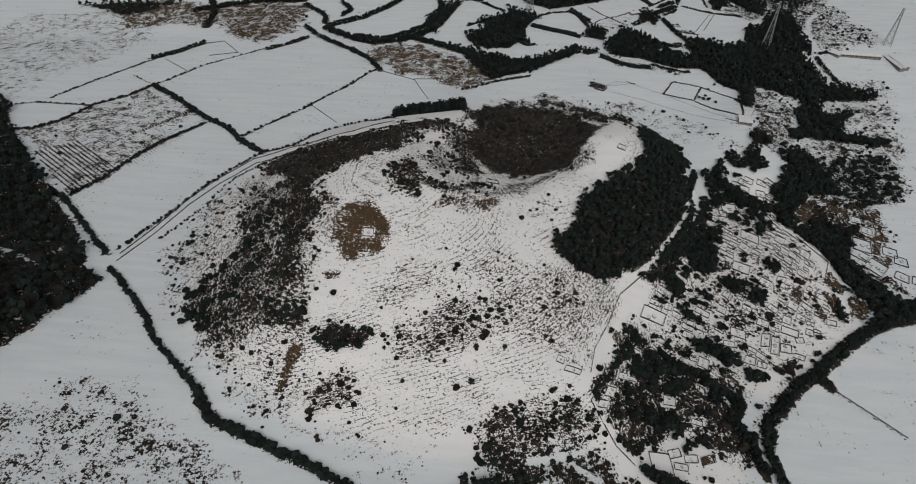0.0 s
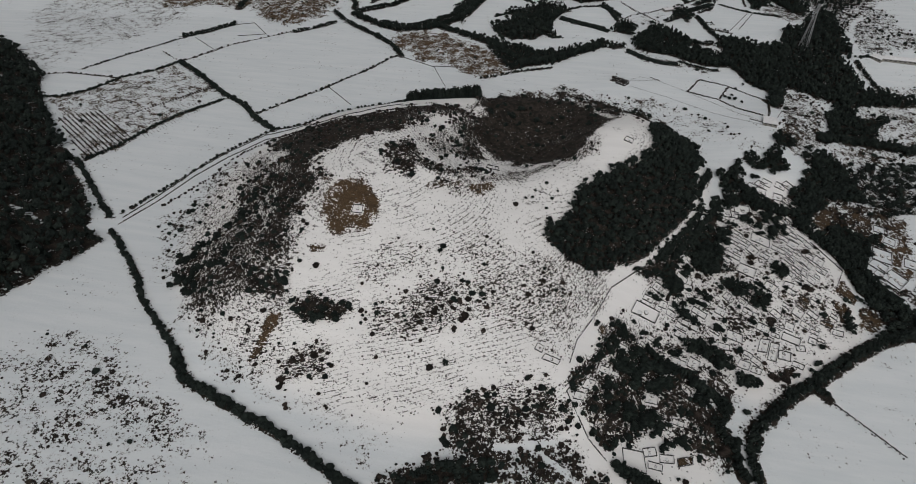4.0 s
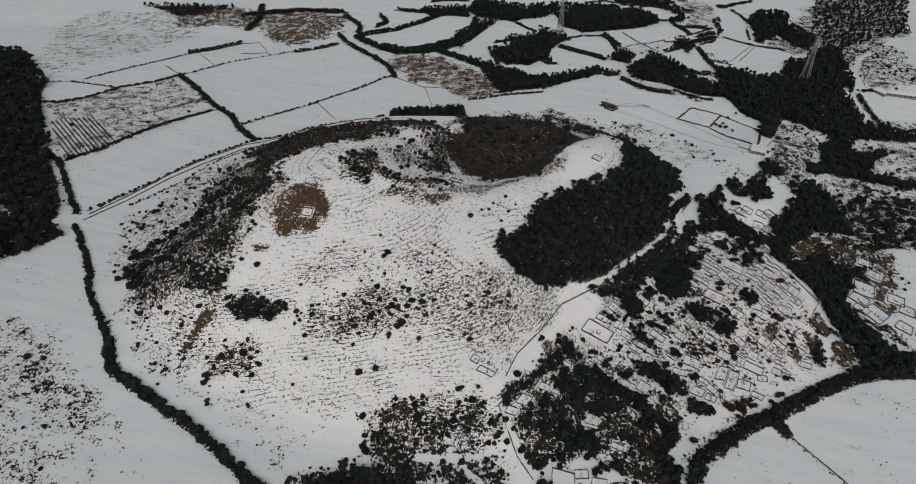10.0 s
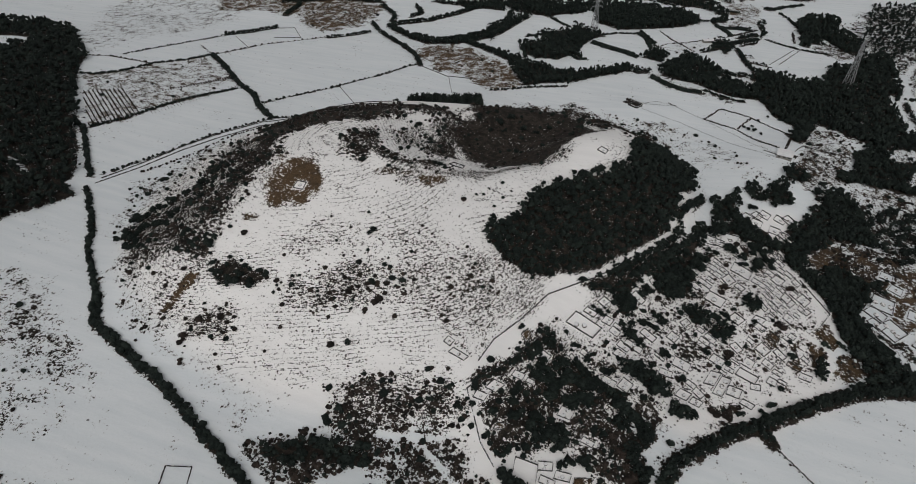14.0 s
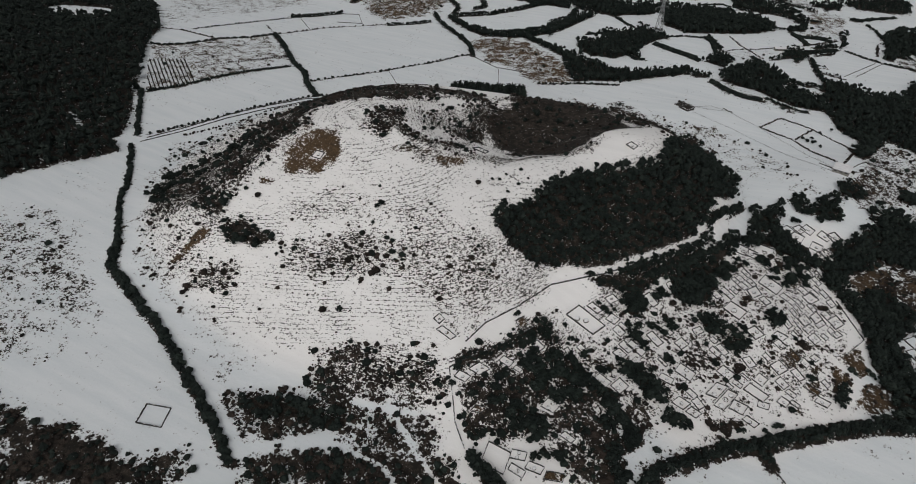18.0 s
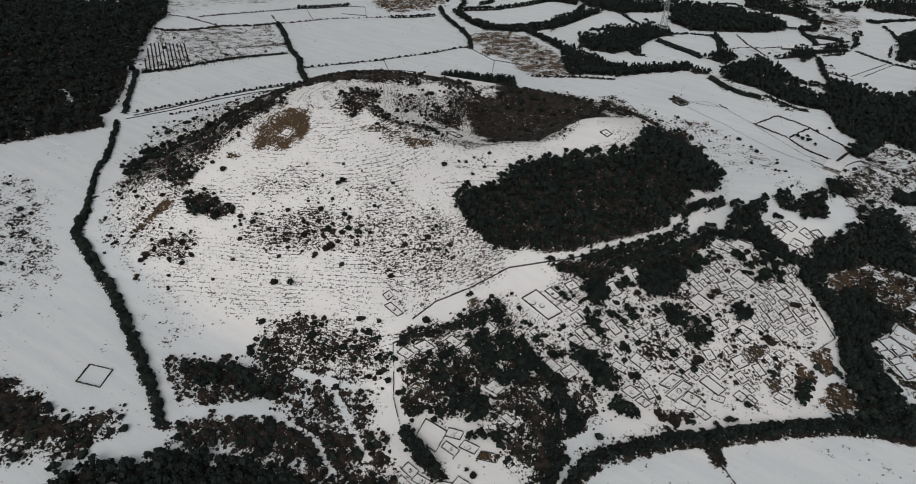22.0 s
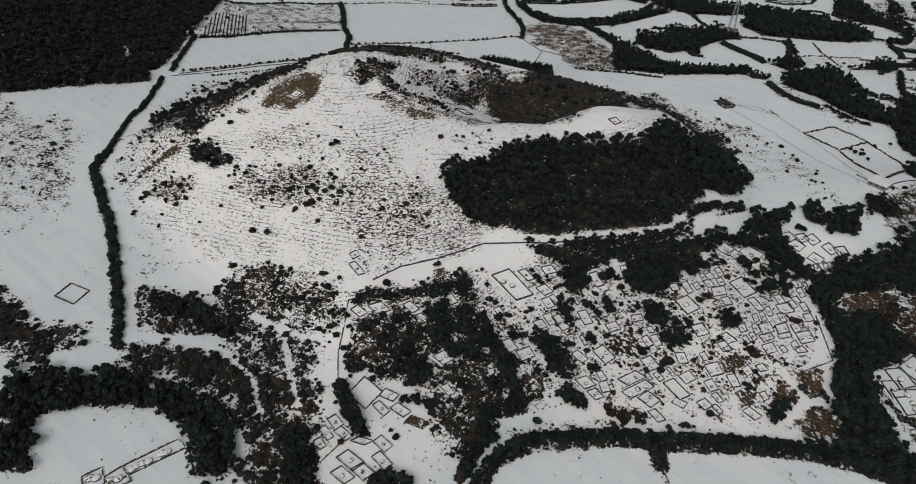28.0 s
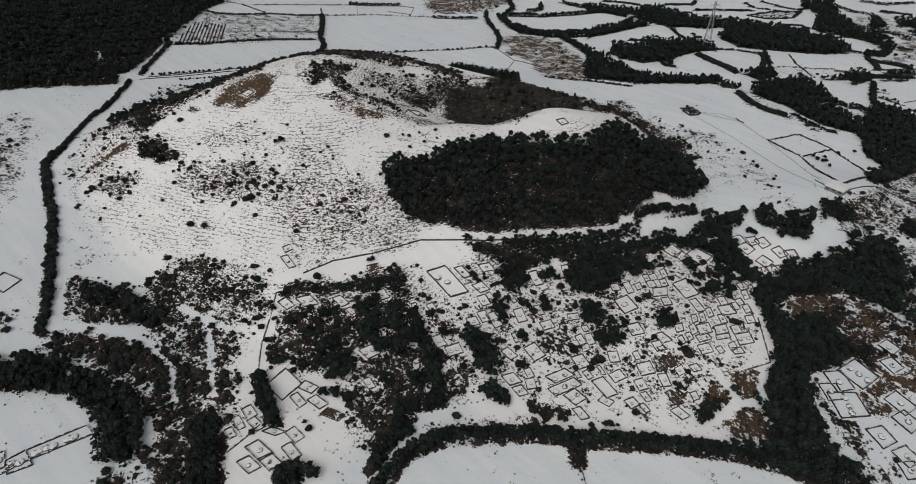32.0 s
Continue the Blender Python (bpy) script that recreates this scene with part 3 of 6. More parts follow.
cover(0.76, 0.08, 1.8, [(-172, 252), (-180, 273), (-172, 289), (-163, 303), (-151, 312), (-140, 306), (-137, 290), (-146, 276), (-152, 261), (-156, 250)])
cover(0.86, 0.3, 1.4, [(-130, 329), (-127, 348), (-121, 369), (-106, 360), (-97, 342), (-98, 319), (-103, 306), (-106, 289), (-114, 287), (-123, 307)])
cover(0.9, 0.18, 1.6, [(-180, 446), (-154, 465), (-101, 435), (-70, 444), (-53, 474), (-11, 496), (-32, 441), (-51, 408), (-72, 392), (-93, 378), (-107, 362), (-116, 352), (-132, 375), (-162, 419)])
cover(0.6, 0.2, 1.2, [(-177, 376), (-164, 405), (-131, 380), (-129, 354), (-133, 330), (-156, 341)])
cover(0.62, 0.25, 1.4, [(-139, 287), (-136, 304), (-123, 307), (-105, 286), (-107, 264), (-123, 258), (-138, 261)])
cover(0.42, 0.25, 0.7, [(-199, 285), (-214, 330), (-206, 389), (-185, 432), (-133, 408), (-96, 369), (-93, 311), (-88, 268), (-92, 244), (-173, 252)])
cover(0.8, 0.95, 0, [(-86, 328), (-72, 337), (-55, 329), (-43, 319), (-44, 311), (-54, 297), (-67, 285), (-81, 291), (-80, 301), (-68, 300), (-56, 309), (-59, 318), (-69, 322), (-79, 317)])
cover(0.76, 0.9, 0, [(-88, 304), (-86, 328), (-72, 337), (-55, 329), (-43, 319), (-44, 311), (-54, 297), (-67, 285), (-80, 285)])
cover(0.55, 0.6, 0.1, [(-107, 362), (-95, 363), (-83, 335), (-82, 307), (-85, 294), (-98, 319)])
cover(0.66, 0.7, 0.1, [(-88, 279), (-76, 281), (-73, 275), (-84, 272)])
cover(0.68, 0.25, 1.8, [(-58, 380), (-41, 396), (-23, 369), (-5, 362), (19, 393), (23, 367), (-4, 353), (-26, 353), (-30, 341), (-47, 344)])
cover(0.6, 0.25, 1.4, [(-33, 407), (-15, 472), (0, 493), (12, 472), (3, 409), (-9, 372), (-24, 382)])
cover(0.86, 0.08, 2.2, [(-88, 235), (-79, 244), (-58, 246), (-51, 242), (-60, 232), (-81, 231)])
cover(0.82, 0.08, 2.2, [(-127, 259), (-96, 255), (-90, 246), (-108, 239), (-117, 244)])
cover(0.48, 0.3, 1.3, [(-15, 243), (-18, 256), (-10, 265), (12, 280), (26, 269), (30, 256), (11, 243), (-2, 237)])
cover(0.6, 0.3, 1.8, [(-85, 193), (-93, 205), (-83, 212), (-67, 226), (-61, 219), (-63, 204)])
cover(0.55, 0.35, 1.2, [(51, 275), (63, 292), (82, 297), (84, 283), (56, 266)])
cover(0.44, 0.25, 0.8, [(-45, 232), (-47, 242), (-26, 255), (-12, 244), (-11, 234), (-31, 230)])
cover(0.66, 0.75, 0.2, [(13, 343), (16, 354), (25, 365), (29, 355), (20, 342)])
cover(0.38, 0.3, 0.1, [(-66, 263), (-33, 289), (24, 312), (63, 312), (46, 275), (-7, 269), (-47, 251)])
cover(0.42, 0.6, 0.15, [(322, 629), (352, 637), (374, 627), (358, 580), (337, 549), (305, 540), (302, 558)])
cover(0.74, 0.6, 1, [(319, 455), (340, 466), (360, 461), (368, 452), (355, 440), (311, 427), (315, 442)])
cover(0.55, 0.5, 0.4, [(378, 536), (419, 545), (415, 531), (379, 525)])
cover(0.55, 0.5, 0.3, [(369, 895), (397, 852), (405, 831), (386, 814), (368, 830), (358, 851)])
cover(0.75, 0.2, 1.5, [(-57, 85), (-41, 91), (-26, 98), (-16, 104), (-10, 99), (-18, 89), (-26, 84), (-38, 75)])
cover(0.72, 0.2, 1.6, [(10, 124), (18, 133), (32, 149), (43, 151), (52, 147), (67, 149), (70, 144), (59, 140), (44, 133), (27, 126), (14, 121)])
cover(0.72, 0.2, 1.6, [(73, 141), (80, 147), (95, 140), (104, 138), (116, 127), (109, 120), (93, 132)])
cover(0.74, 0.1, 1.2, [(-18, 55), (-11, 62), (-10, 73), (31, 53), (16, 40)])
cover(0.74, 0.15, 1.2, [(-159, 489), (-74, 423), (-40, 459), (9, 527), (89, 612), (109, 597), (14, 504), (-16, 460), (-42, 419), (-80, 384), (-98, 375)])
cover(0.5, 0.4, 0.5, [(474, 879), (515, 831), (533, 786), (515, 743), (428, 736)])
cover(0.42, 0.5, 0.4, [(329, 640), (372, 627), (338, 546), (307, 562)])
cover(0.72, 0.55, 1.2, [(308, 446), (334, 463), (367, 462), (375, 439), (361, 419), (316, 411)])
cover(0.66, 0.85, 0.1, [(-114, 700), (-109, 734), (-78, 740), (-31, 726), (12, 699), (35, 669), (35, 648), (1, 626), (-14, 663), (-61, 654), (-103, 674)])
cover(0.86, 0.95, 0, [(-101, 214), (-97, 216), (-93, 232), (-99, 232), (-101, 221)])
cover(0.95, 0.2, 0.6, [(3, 497), (24, 579), (78, 597), (118, 476), (118, 447), (102, 427), (85, 418), (58, 406), (29, 417), (10, 437), (3, 461)])
cover(0.6, 0.55, 0.2, [(-20, 337), (19, 350), (47, 375), (76, 392), (102, 416), (127, 442), (120, 450), (98, 425), (71, 410), (41, 394), (10, 359), (-20, 341)])
cover(0.78, 0.85, 0, [(10, 346), (20, 346), (31, 358), (27, 364), (11, 353)])
cover(0.6, 0.5, 0.25, [(36, 592), (84, 608), (139, 584), (190, 568), (195, 558), (127, 475), (83, 518), (50, 523)])
cover(0.26, 0.35, 0, [(-202, 289), (-185, 358), (-171, 479), (-60, 420), (-7, 475), (77, 405), (116, 402), (143, 462), (219, 558), (225, 491), (119, 316), (79, 223), (3, 190), (-26, 157), (-113, 187), (-161, 230)])
cover(0.62, 0.8, 0.1, [(-114, 706), (-77, 722), (3, 697), (33, 662), (27, 637), (3, 614), (-58, 651)])
cover(0.65, 0.8, 0.2, [(-352, 841), (-265, 877), (-217, 849), (-216, 779), (-256, 734), (-304, 763)])
cover(0.45, 0.6, 0.05, [(-404, 481), (-335, 600), (-256, 536), (-308, 389), (-340, 410)])
cover(0.66, 0.2, 3.6, [(-34, 142), (8, 174), (10, 192), (35, 215), (54, 212), (70, 213), (81, 207), (87, 196), (99, 176), (110, 162), (89, 147), (67, 150), (32, 157), (1, 127)])
cover(0.5, 0.2, 1, [(0, 194), (39, 220), (69, 218), (74, 209), (24, 182)])
cover(0.62, 0.2, 2.2, [(12, 125), (29, 138), (53, 151), (75, 154), (102, 149), (140, 128), (126, 116), (100, 128), (79, 134), (51, 134)])
cover(0.66, 0.2, 2, [(102, 149), (117, 167), (127, 163), (122, 151), (126, 138)])
cover(0.66, 0.25, 1.6, [(11, 125), (35, 148), (58, 159), (101, 139), (77, 124), (40, 123), (15, 118)])
cover(0.68, 0.2, 2.4, [(-105, 98), (-85, 100), (-69, 104), (-45, 96), (-20, 102), (-8, 89), (-106, 33), (-168, 70)])
cover(0.42, 0.3, 0.12, [(-347, 200), (-253, 195), (-221, 210), (-160, 195), (-110, 151), (-284, 120)])
cover(0.34, 0.3, 0.08, [(-318, 174), (-232, 201), (-194, 222), (-140, 165), (-108, 128), (-140, 83)])
cover(0.74, 0.12, 2.6, [(79, 209), (94, 242), (119, 278), (141, 279), (190, 236), (190, 206), (187, 187), (156, 201), (132, 207), (102, 186)])
cover(0.47, 0.35, 0.7, [(119, 278), (157, 338), (212, 378), (242, 308), (206, 251), (188, 234), (145, 264)])
cover(0.42, 0.45, 0.2, [(202, 397), (236, 458), (278, 423), (308, 366), (294, 311), (247, 274), (228, 295), (216, 353)])
cover(0.6, 0.75, 0.3, [(286, 341), (293, 353), (308, 366), (322, 331), (304, 316), (292, 309), (302, 337)])
cover(0.7, 0.7, 0.5, [(295, 442), (310, 461), (337, 465), (379, 446), (383, 410), (362, 374), (335, 390), (319, 381)])
cover(0.7, 0.5, 0.6, [(322, 369), (346, 352), (370, 337), (383, 344), (360, 372), (331, 382)])
cover(0.55, 0.5, 0.3, [(323, 651), (372, 645), (344, 540), (307, 513), (291, 533)])
cover(0.48, 0.5, 0.3, [(358, 583), (482, 633), (414, 478), (318, 463)])
cover(0.5, 0.4, 0.4, [(347, 917), (400, 827), (473, 791), (553, 1071), (450, 992)])
cover(0.35, 0.4, 0.3, [(100, 601), (143, 462), (219, 564), (268, 511), (279, 522), (225, 590), (168, 605)])
cover(0.66, 0.8, 0.1, [(-515, 862), (-417, 879), (-321, 838), (-229, 864), (-201, 801), (-277, 759), (-324, 795), (-441, 781)])
cover(0.45, 0.4, 0.3, [(383, 658), (496, 668), (429, 472), (317, 459)])
cover(0.55, 0.35, 0.3, [(440, 1016), (579, 1078), (489, 778), (437, 765)])
cover(0.74, 0.2, 1.8, [(59, 146), (82, 158), (105, 151), (140, 128), (124, 114), (105, 126), (85, 133)])
cover(0.72, 0.2, 2, [(8, 124), (27, 139), (53, 155), (78, 154), (68, 145), (47, 135), (22, 123)])
# scrub strip behind the hedge; its bare amount also paints in the greyish shadow
cover(0.48, 0.3, 0.6, [(182, 223), (221, 260), (249, 272), (294, 305), (296, 299), (229, 249), (191, 213)])
cover(0.76, 0.8, 0.3, [(297, 355), (307, 366), (313, 350), (306, 340), (295, 347)])
cover(0.76, 0.8, 0.3, [(288, 336), (292, 346), (302, 337), (300, 330), (294, 330)])
cover(0.74, 0.7, 0.4, [(307, 335), (317, 343), (328, 326), (305, 313), (305, 327)])
cover(0.46, 0.3, 0.1, [(24, 305), (77, 319), (119, 316), (79, 235), (35, 244)])
cover(0.4, 0.4, 0.3, [(116, 280), (147, 330), (196, 399), (223, 449), (246, 472), (268, 432), (291, 401), (308, 370), (311, 330), (265, 293), (207, 246), (180, 229), (151, 253)])
cover(0.8, 0.05, 2.6, [(22, 131), (43, 152), (68, 154), (94, 141), (112, 146), (136, 125), (109, 99), (105, 122), (90, 133), (67, 138), (35, 132)])
cover(0.74, 0.1, 2, [(-30, 99), (-29, 110), (-12, 118), (-5, 108), (-11, 91), (-26, 81)])
cover(0.6, 0.5, 1, [(296, 441), (316, 458), (349, 460), (365, 429), (335, 394), (315, 377)])
cover(0.66, 0.5, 1.2, [(331, 361), (340, 373), (366, 364), (377, 346), (364, 334)])
cover(0.42, 0.3, 0.2, [(455, 884), (523, 879), (517, 794), (495, 774), (443, 778), (456, 843)])
cover(0.85, 0.15, 2.5, [(110, 592), (146, 585), (194, 560), (177, 502), (129, 490), (105, 510)])
cover(0.36, 0.3, 0, [(-598, 748), (-597, 827), (-391, 836), (-395, 709), (-434, 634), (-450, 545), (-507, 593)])
LANES = []
def lane(width, line):
    LANES.append((width, line))
lane(46, [(-611, 541), (-569, 551)])
lane(2.5, [(-326, 319), (-291, 303)])
lane(7, [(-569, 587), (-538, 575)])
lane(5, [(482, 842), (464, 823), (444, 777), (436, 729), (423, 712), (423, 675), (427, 656)])
lane(3, [(291, 303), (298, 317), (301, 335), (311, 343), (315, 346), (311, 353), (304, 370)])
lane(2.4, [(301, 335), (297, 343), (290, 346)])
lane(3.2, [(334, 360), (341, 352), (352, 344), (364, 338)])
lane(2.8, [(357, 371), (361, 357), (369, 343)])
lane(2.2, [(199, 248), (196, 262), (192, 275)])
lane(5, [(-261, 308), (-245, 313), (-231, 349), (-219, 390), (-206, 422), (-184, 457), (-151, 469), (-90, 446), (-55, 469), (-37, 486)])
lane(3, [(-337, 393), (-304, 371), (-281, 343), (-261, 318)])
lane(7, [(-108, 183), (-25, 146), (8, 128)])
lane(5, [(82, 218), (98, 192), (117, 167)])
lane(6, [(193, 180), (190, 206), (187, 222), (199, 241), (218, 260), (239, 265), (258, 278)])
lane(4, [(293, 306), (302, 329), (304, 338), (288, 348)])
lane(4, [(304, 338), (312, 345), (305, 373)])
lane(5, [(77, 223), (96, 259), (118, 295), (136, 318)])
lane(4, [(114, 307), (144, 336), (179, 386), (198, 418), (213, 467)])
lane(4, [(335, 366), (346, 352), (373, 337)])
lane(4, [(360, 372), (367, 353), (379, 342)])
lane(5, [(286, 536), (298, 479)])
lane(2.8, [(40, 180), (73, 188), (88, 197)])
lane(2.5, [(66, 182), (86, 169), (102, 160)])
lane(3.2, [(-1, 125), (35, 154), (57, 155), (73, 155), (91, 145)])
lane(5, [(421, 731), (418, 714), (421, 681), (423, 655)])
WALLS = []
WALLS.append([(-156, 570), (-125, 537)])
WALLS.append([(-99, 662), (-54, 639), (-36, 592)])
WALLS.append([(-55, 641), (-27, 643)])
WALLS.append([(-243, 314), (-230, 347), (-218, 387), (-204, 419), (-182, 453), (-148, 460), (-89, 440), (-57, 460)])
WALLS.append([(-244, 322), (-233, 353), (-221, 395), (-207, 427), (-186, 462), (-154, 479), (-93, 457), (-60, 480)])
WALLS.append([(-347, 676), (-306, 639)])
WALLS.append([(-301, 690), (-270, 702)])
WALLS.append([(-316, 730), (-298, 739), (-270, 702)])
WALLS.append([(81, 217), (96, 240), (118, 279)])
WALLS.append([(81, 217), (88, 206), (95, 194), (105, 184)])
WALLS.append([(83, 235), (88, 253), (100, 274), (113, 301), (140, 329), (171, 370), (192, 403), (199, 423)])
WALLS.append([(290, 405), (307, 376), (296, 357)])
WALLS.append([(132, 146), (132, 156), (131, 165)])
WALLS.append([(83, 116), (78, 99), (74, 84), (73, 75)])
WALLS.append([(338, 595), (312, 590), (293, 556), (275, 570)])
WALLS.append([(301, 782), (335, 839)])
WALLS.append([(259, 251), (276, 236), (295, 219)])
WALLS.append([(69, 87), (75, 111), (82, 111)])
FENCES = []
FENCES.append([(159, 633), (192, 645), (222, 626), (254, 600), (285, 563)])
FENCES.append([(161, 621), (199, 611), (231, 592), (263, 571), (287, 555)])
FENCES.append([(159, 633), (175, 648), (192, 645)])
MOUNDS = [(76, 102), (77, 104), (74, 94), (75, 96), (73, 91), (73, 89), (73, 83), (71, 80), (66, 77), (64, 75), (134, 293), (225, 358), (244, 397), (165, 209), (289, 353)]
COURTS = []
COURTS.append([(61, 73), (63, 81), (71, 78), (69, 70)])
COURTS.append([(68, 79), (69, 87), (78, 86), (75, 77)])
PLANTS = []
PLANTS += [('e', *p) for p in ((119, 276, 4.0), (120, 270, 4.6), (110, 255, 4.0), (113, 260, 4.6), (119, 248, 5.6), (128, 249, 6.7), (133, 259, 6.8), (140, 252, 7.3), (147, 255, 6.1), (151, 258, 4.5), (139, 239, 6.6), (126, 240, 5.5),)]
PLANTS += [('e', *p) for p in ((147, 245, 5.5), (129, 283, 2.3), (134, 278, 2.9), (146, 274, 3.4), (147, 278, 2.3), (157, 271, 3.4), (161, 272, 2.8), (168, 276, 4.0), (174, 275, 3.9), (178, 273, 3.4), (145, 310, 3.6), (150, 311, 3.0),)]
PLANTS += [('e', *p) for p in ((153, 314, 2.4), (157, 325, 4.3), (162, 326, 5.5), (166, 329, 5.5), (168, 334, 3.7), (158, 329, 3.7), (170, 306, 4.2), (175, 302, 3.5), (162, 313, 3.0), (179, 300, 2.3), (192, 298, 3.5), (182, 320, 2.4),)]
PLANTS += [('e', *p) for p in ((195, 289, 2.3), (177, 321, 3.6), (169, 323, 2.4), (166, 330, 5.5), (168, 334, 3.1), (176, 347, 5.7), (181, 350, 3.2), (181, 320, 2.7), (190, 326, 3.6), (192, 299, 3.2), (195, 289, 2.3), (199, 308, 1.8),)]
PLANTS += [('e', *p) for p in ((194, 354, 6.4), (194, 366, 6.5), (200, 373, 5.2), (202, 358, 5.1), (211, 341, 5.2), (215, 333, 4.6), (226, 341, 3.4), (226, 326, 3.6), (230, 323, 3.0), (235, 333, 3.6), (230, 335, 2.4), (218, 389, 4.7),)]
PLANTS += [('e', *p) for p in ((213, 396, 4.1), (238, 350, 2.2), (252, 356, 6.0), (251, 343, 2.7), (219, 309, 2.9), (264, 428, 5.7), (268, 418, 5.6), (270, 411, 3.4), (260, 411, 3.9), (269, 430, 3.6), (189, 265, 5.5), (189, 273, 4.4),)]
PLANTS += [('e', *p) for p in ((195, 266, 3.3), (200, 254, 4.3), (205, 255, 4.8), (210, 256, 3.7), (169, 237, 4.8), (168, 244, 5.9), (175, 242, 4.3), (182, 237, 4.4), (187, 233, 4.0), (180, 221, 2.6), (185, 212, 4.6), (186, 207, 4.5),)]
PLANTS += [('e', *p) for p in ((204, 280, 3.1), (182, 230, 4.2), (239, 266, 3.2), (265, 295, 2.8), (274, 324, 3.0), (204, 282, 2.8), (220, 308, 2.9), (258, 279, 3.3), (252, 272, 3.2), (245, 322, 1.8), (140, 197, 3.1), (142, 201, 2.6),)]
PLANTS += [('e', *p) for p in ((146, 180, 1.8), (104, 192, 1.9), (107, 195, 2.1), (111, 198, 2.1), (117, 201, 1.6), (130, 211, 5.8), (139, 209, 5.3), (136, 217, 5.3), (152, 205, 4.1), (147, 201, 3.6), (134, 205, 2.6), (145, 214, 2.6),)]
PLANTS += [('e', *p) for p in ((77, 207, 3.1), (85, 218, 2.8), (86, 210, 2.8), (91, 207, 2.2), (98, 197, 3.3), (97, 213, 3.8), (107, 225, 5.5), (110, 217, 5.5), (120, 217, 6.0), (131, 213, 5.9), (113, 246, 4.5), (122, 243, 5.6),)]
PLANTS += [('e', *p) for p in ((130, 241, 5.5), (110, 254, 3.4), (103, 247, 2.3), (101, 270, 2.9), (109, 195, 3.2), (125, 209, 4.3), (114, 264, 3.4), (118, 254, 4.5),)]
PLANTS += [('b', *p) for p in ((187, 348, 2.8), (204, 310, 1.8), (230, 366, 2.8), (233, 373, 2.8), (281, 390, 3.3), (269, 347, 3.7), (164, 223, 3.7), (171, 217, 3.6), (177, 203, 4.0), (223, 263, 3.8), (231, 264, 3.7), (233, 311, 4.1),)]
PLANTS += [('b', *p) for p in ((150, 179, 2.2),)]
PLANTS += [('e', *p) for p in ((-3, 290, 3.7), (-9, 303, 1.6), (4, 287, 1.0), (26, 286, 2.0), (35, 285, 0.8), (9, 292, 1.0), (45, 294, 1.0), (51, 353, 1.6), (70, 354, 1.8), (74, 362, 1.3), (8, 221, 2.7), (-14, 221, 1.0),)]
PLANTS += [('e', *p) for p in ((13, 271, 2.8), (-9, 242, 1.6), (-15, 248, 1.3), (3, 240, 1.5), (-19, 241, 1.3), (-3, 261, 1.3), (-34, 249, 1.6), (-36, 242, 2.7), (-45, 235, 1.6), (-61, 235, 3.4), (-69, 236, 4.6), (-74, 232, 4.0),)]
PLANTS += [('e', *p) for p in ((-81, 236, 2.9), (-58, 244, 2.8), (-96, 249, 4.2), (-99, 241, 2.4), (-68, 250, 1.1), (-81, 217, 1.7), (70, 278, 1.2), (78, 279, 1.2), (72, 273, 0.8), (30, 259, 1.0), (20, 249, 1.2), (2, 245, 1.5),)]
PLANTS += [('e', *p) for p in ((-38, 247, 1.9), (-64, 243, 2.3), (-80, 232, 2.3), (-78, 241, 2.0), (-101, 255, 2.4), (-101, 247, 1.8), (-21, 245, 1.1),)]
PLANTS += [('b', *p) for p in ((26, 308, 1.6), (44, 344, 2.4), (-1, 217, 2.8), (29, 244, 2.0), (59, 251, 2.1), (-33, 218, 1.6), (-36, 203, 1.3), (-62, 193, 1.4), (-56, 186, 1.1), (-78, 182, 1.7), (18, 261, 2.5), (7, 257, 2.0),)]
PLANTS += [('b', *p) for p in ((-2, 249, 2.6), (11, 242, 2.0), (16, 249, 3.5), (19, 255, 2.0), (-21, 258, 2.1), (-46, 242, 2.2), (-78, 264, 2.4), (-69, 213, 2.8), (-80, 208, 2.6), (-85, 197, 2.6), (-58, 209, 1.9), (56, 273, 2.4),)]
PLANTS += [('b', *p) for p in ((59, 268, 1.4), (65, 285, 2.4), (65, 291, 1.7), (78, 288, 0.9), (80, 302, 1.0), (-13, 242, 1.3),)]
PLANTS += [('e', *p) for p in ((241, 421, 5.6), (231, 437, 7.3), (219, 426, 5.1), (261, 409, 5.9),)]
PLANTS += [('e', *p) for p in ((238, 446, 5.3), (85, 220, 2.6), (168, 163, 5.0),)]
PLANTS += [('e', *p) for p in ((161, 162, 2.9), (213, 405, 6.0), (338, 364, 2.7), (258, 431, 6.1),)]
PLANTS += [('e', *p) for p in ((266, 424, 5.0),)]
PLANTS += [('e', *p) for p in ((45, 345, 1.8), (56, 354, 1.8), (66, 370, 1.9), (66, 344, 1.8), (58, 362, 1.4),)]
PLANTS += [('e', *p) for p in ((265, 617, 2.9), (272, 616, 2.9), (277, 609, 2.2), (262, 620, 2.2), (298, 646, 2.3), (287, 648, 2.3), (270, 624, 2.2), (244, 652, 1.5), (277, 638, 2.2), (-165, 261, 4.5),)]
PLANTS += [('e', *p) for p in ((-164, 271, 4.6), (-164, 249, 4.4), (-152, 272, 4.6), (-145, 281, 4.1), (-139, 293, 3.6), (-150, 249, 2.9), (-177, 259, 3.0), (108, 485, 3.4), (103, 469, 2.9),)]
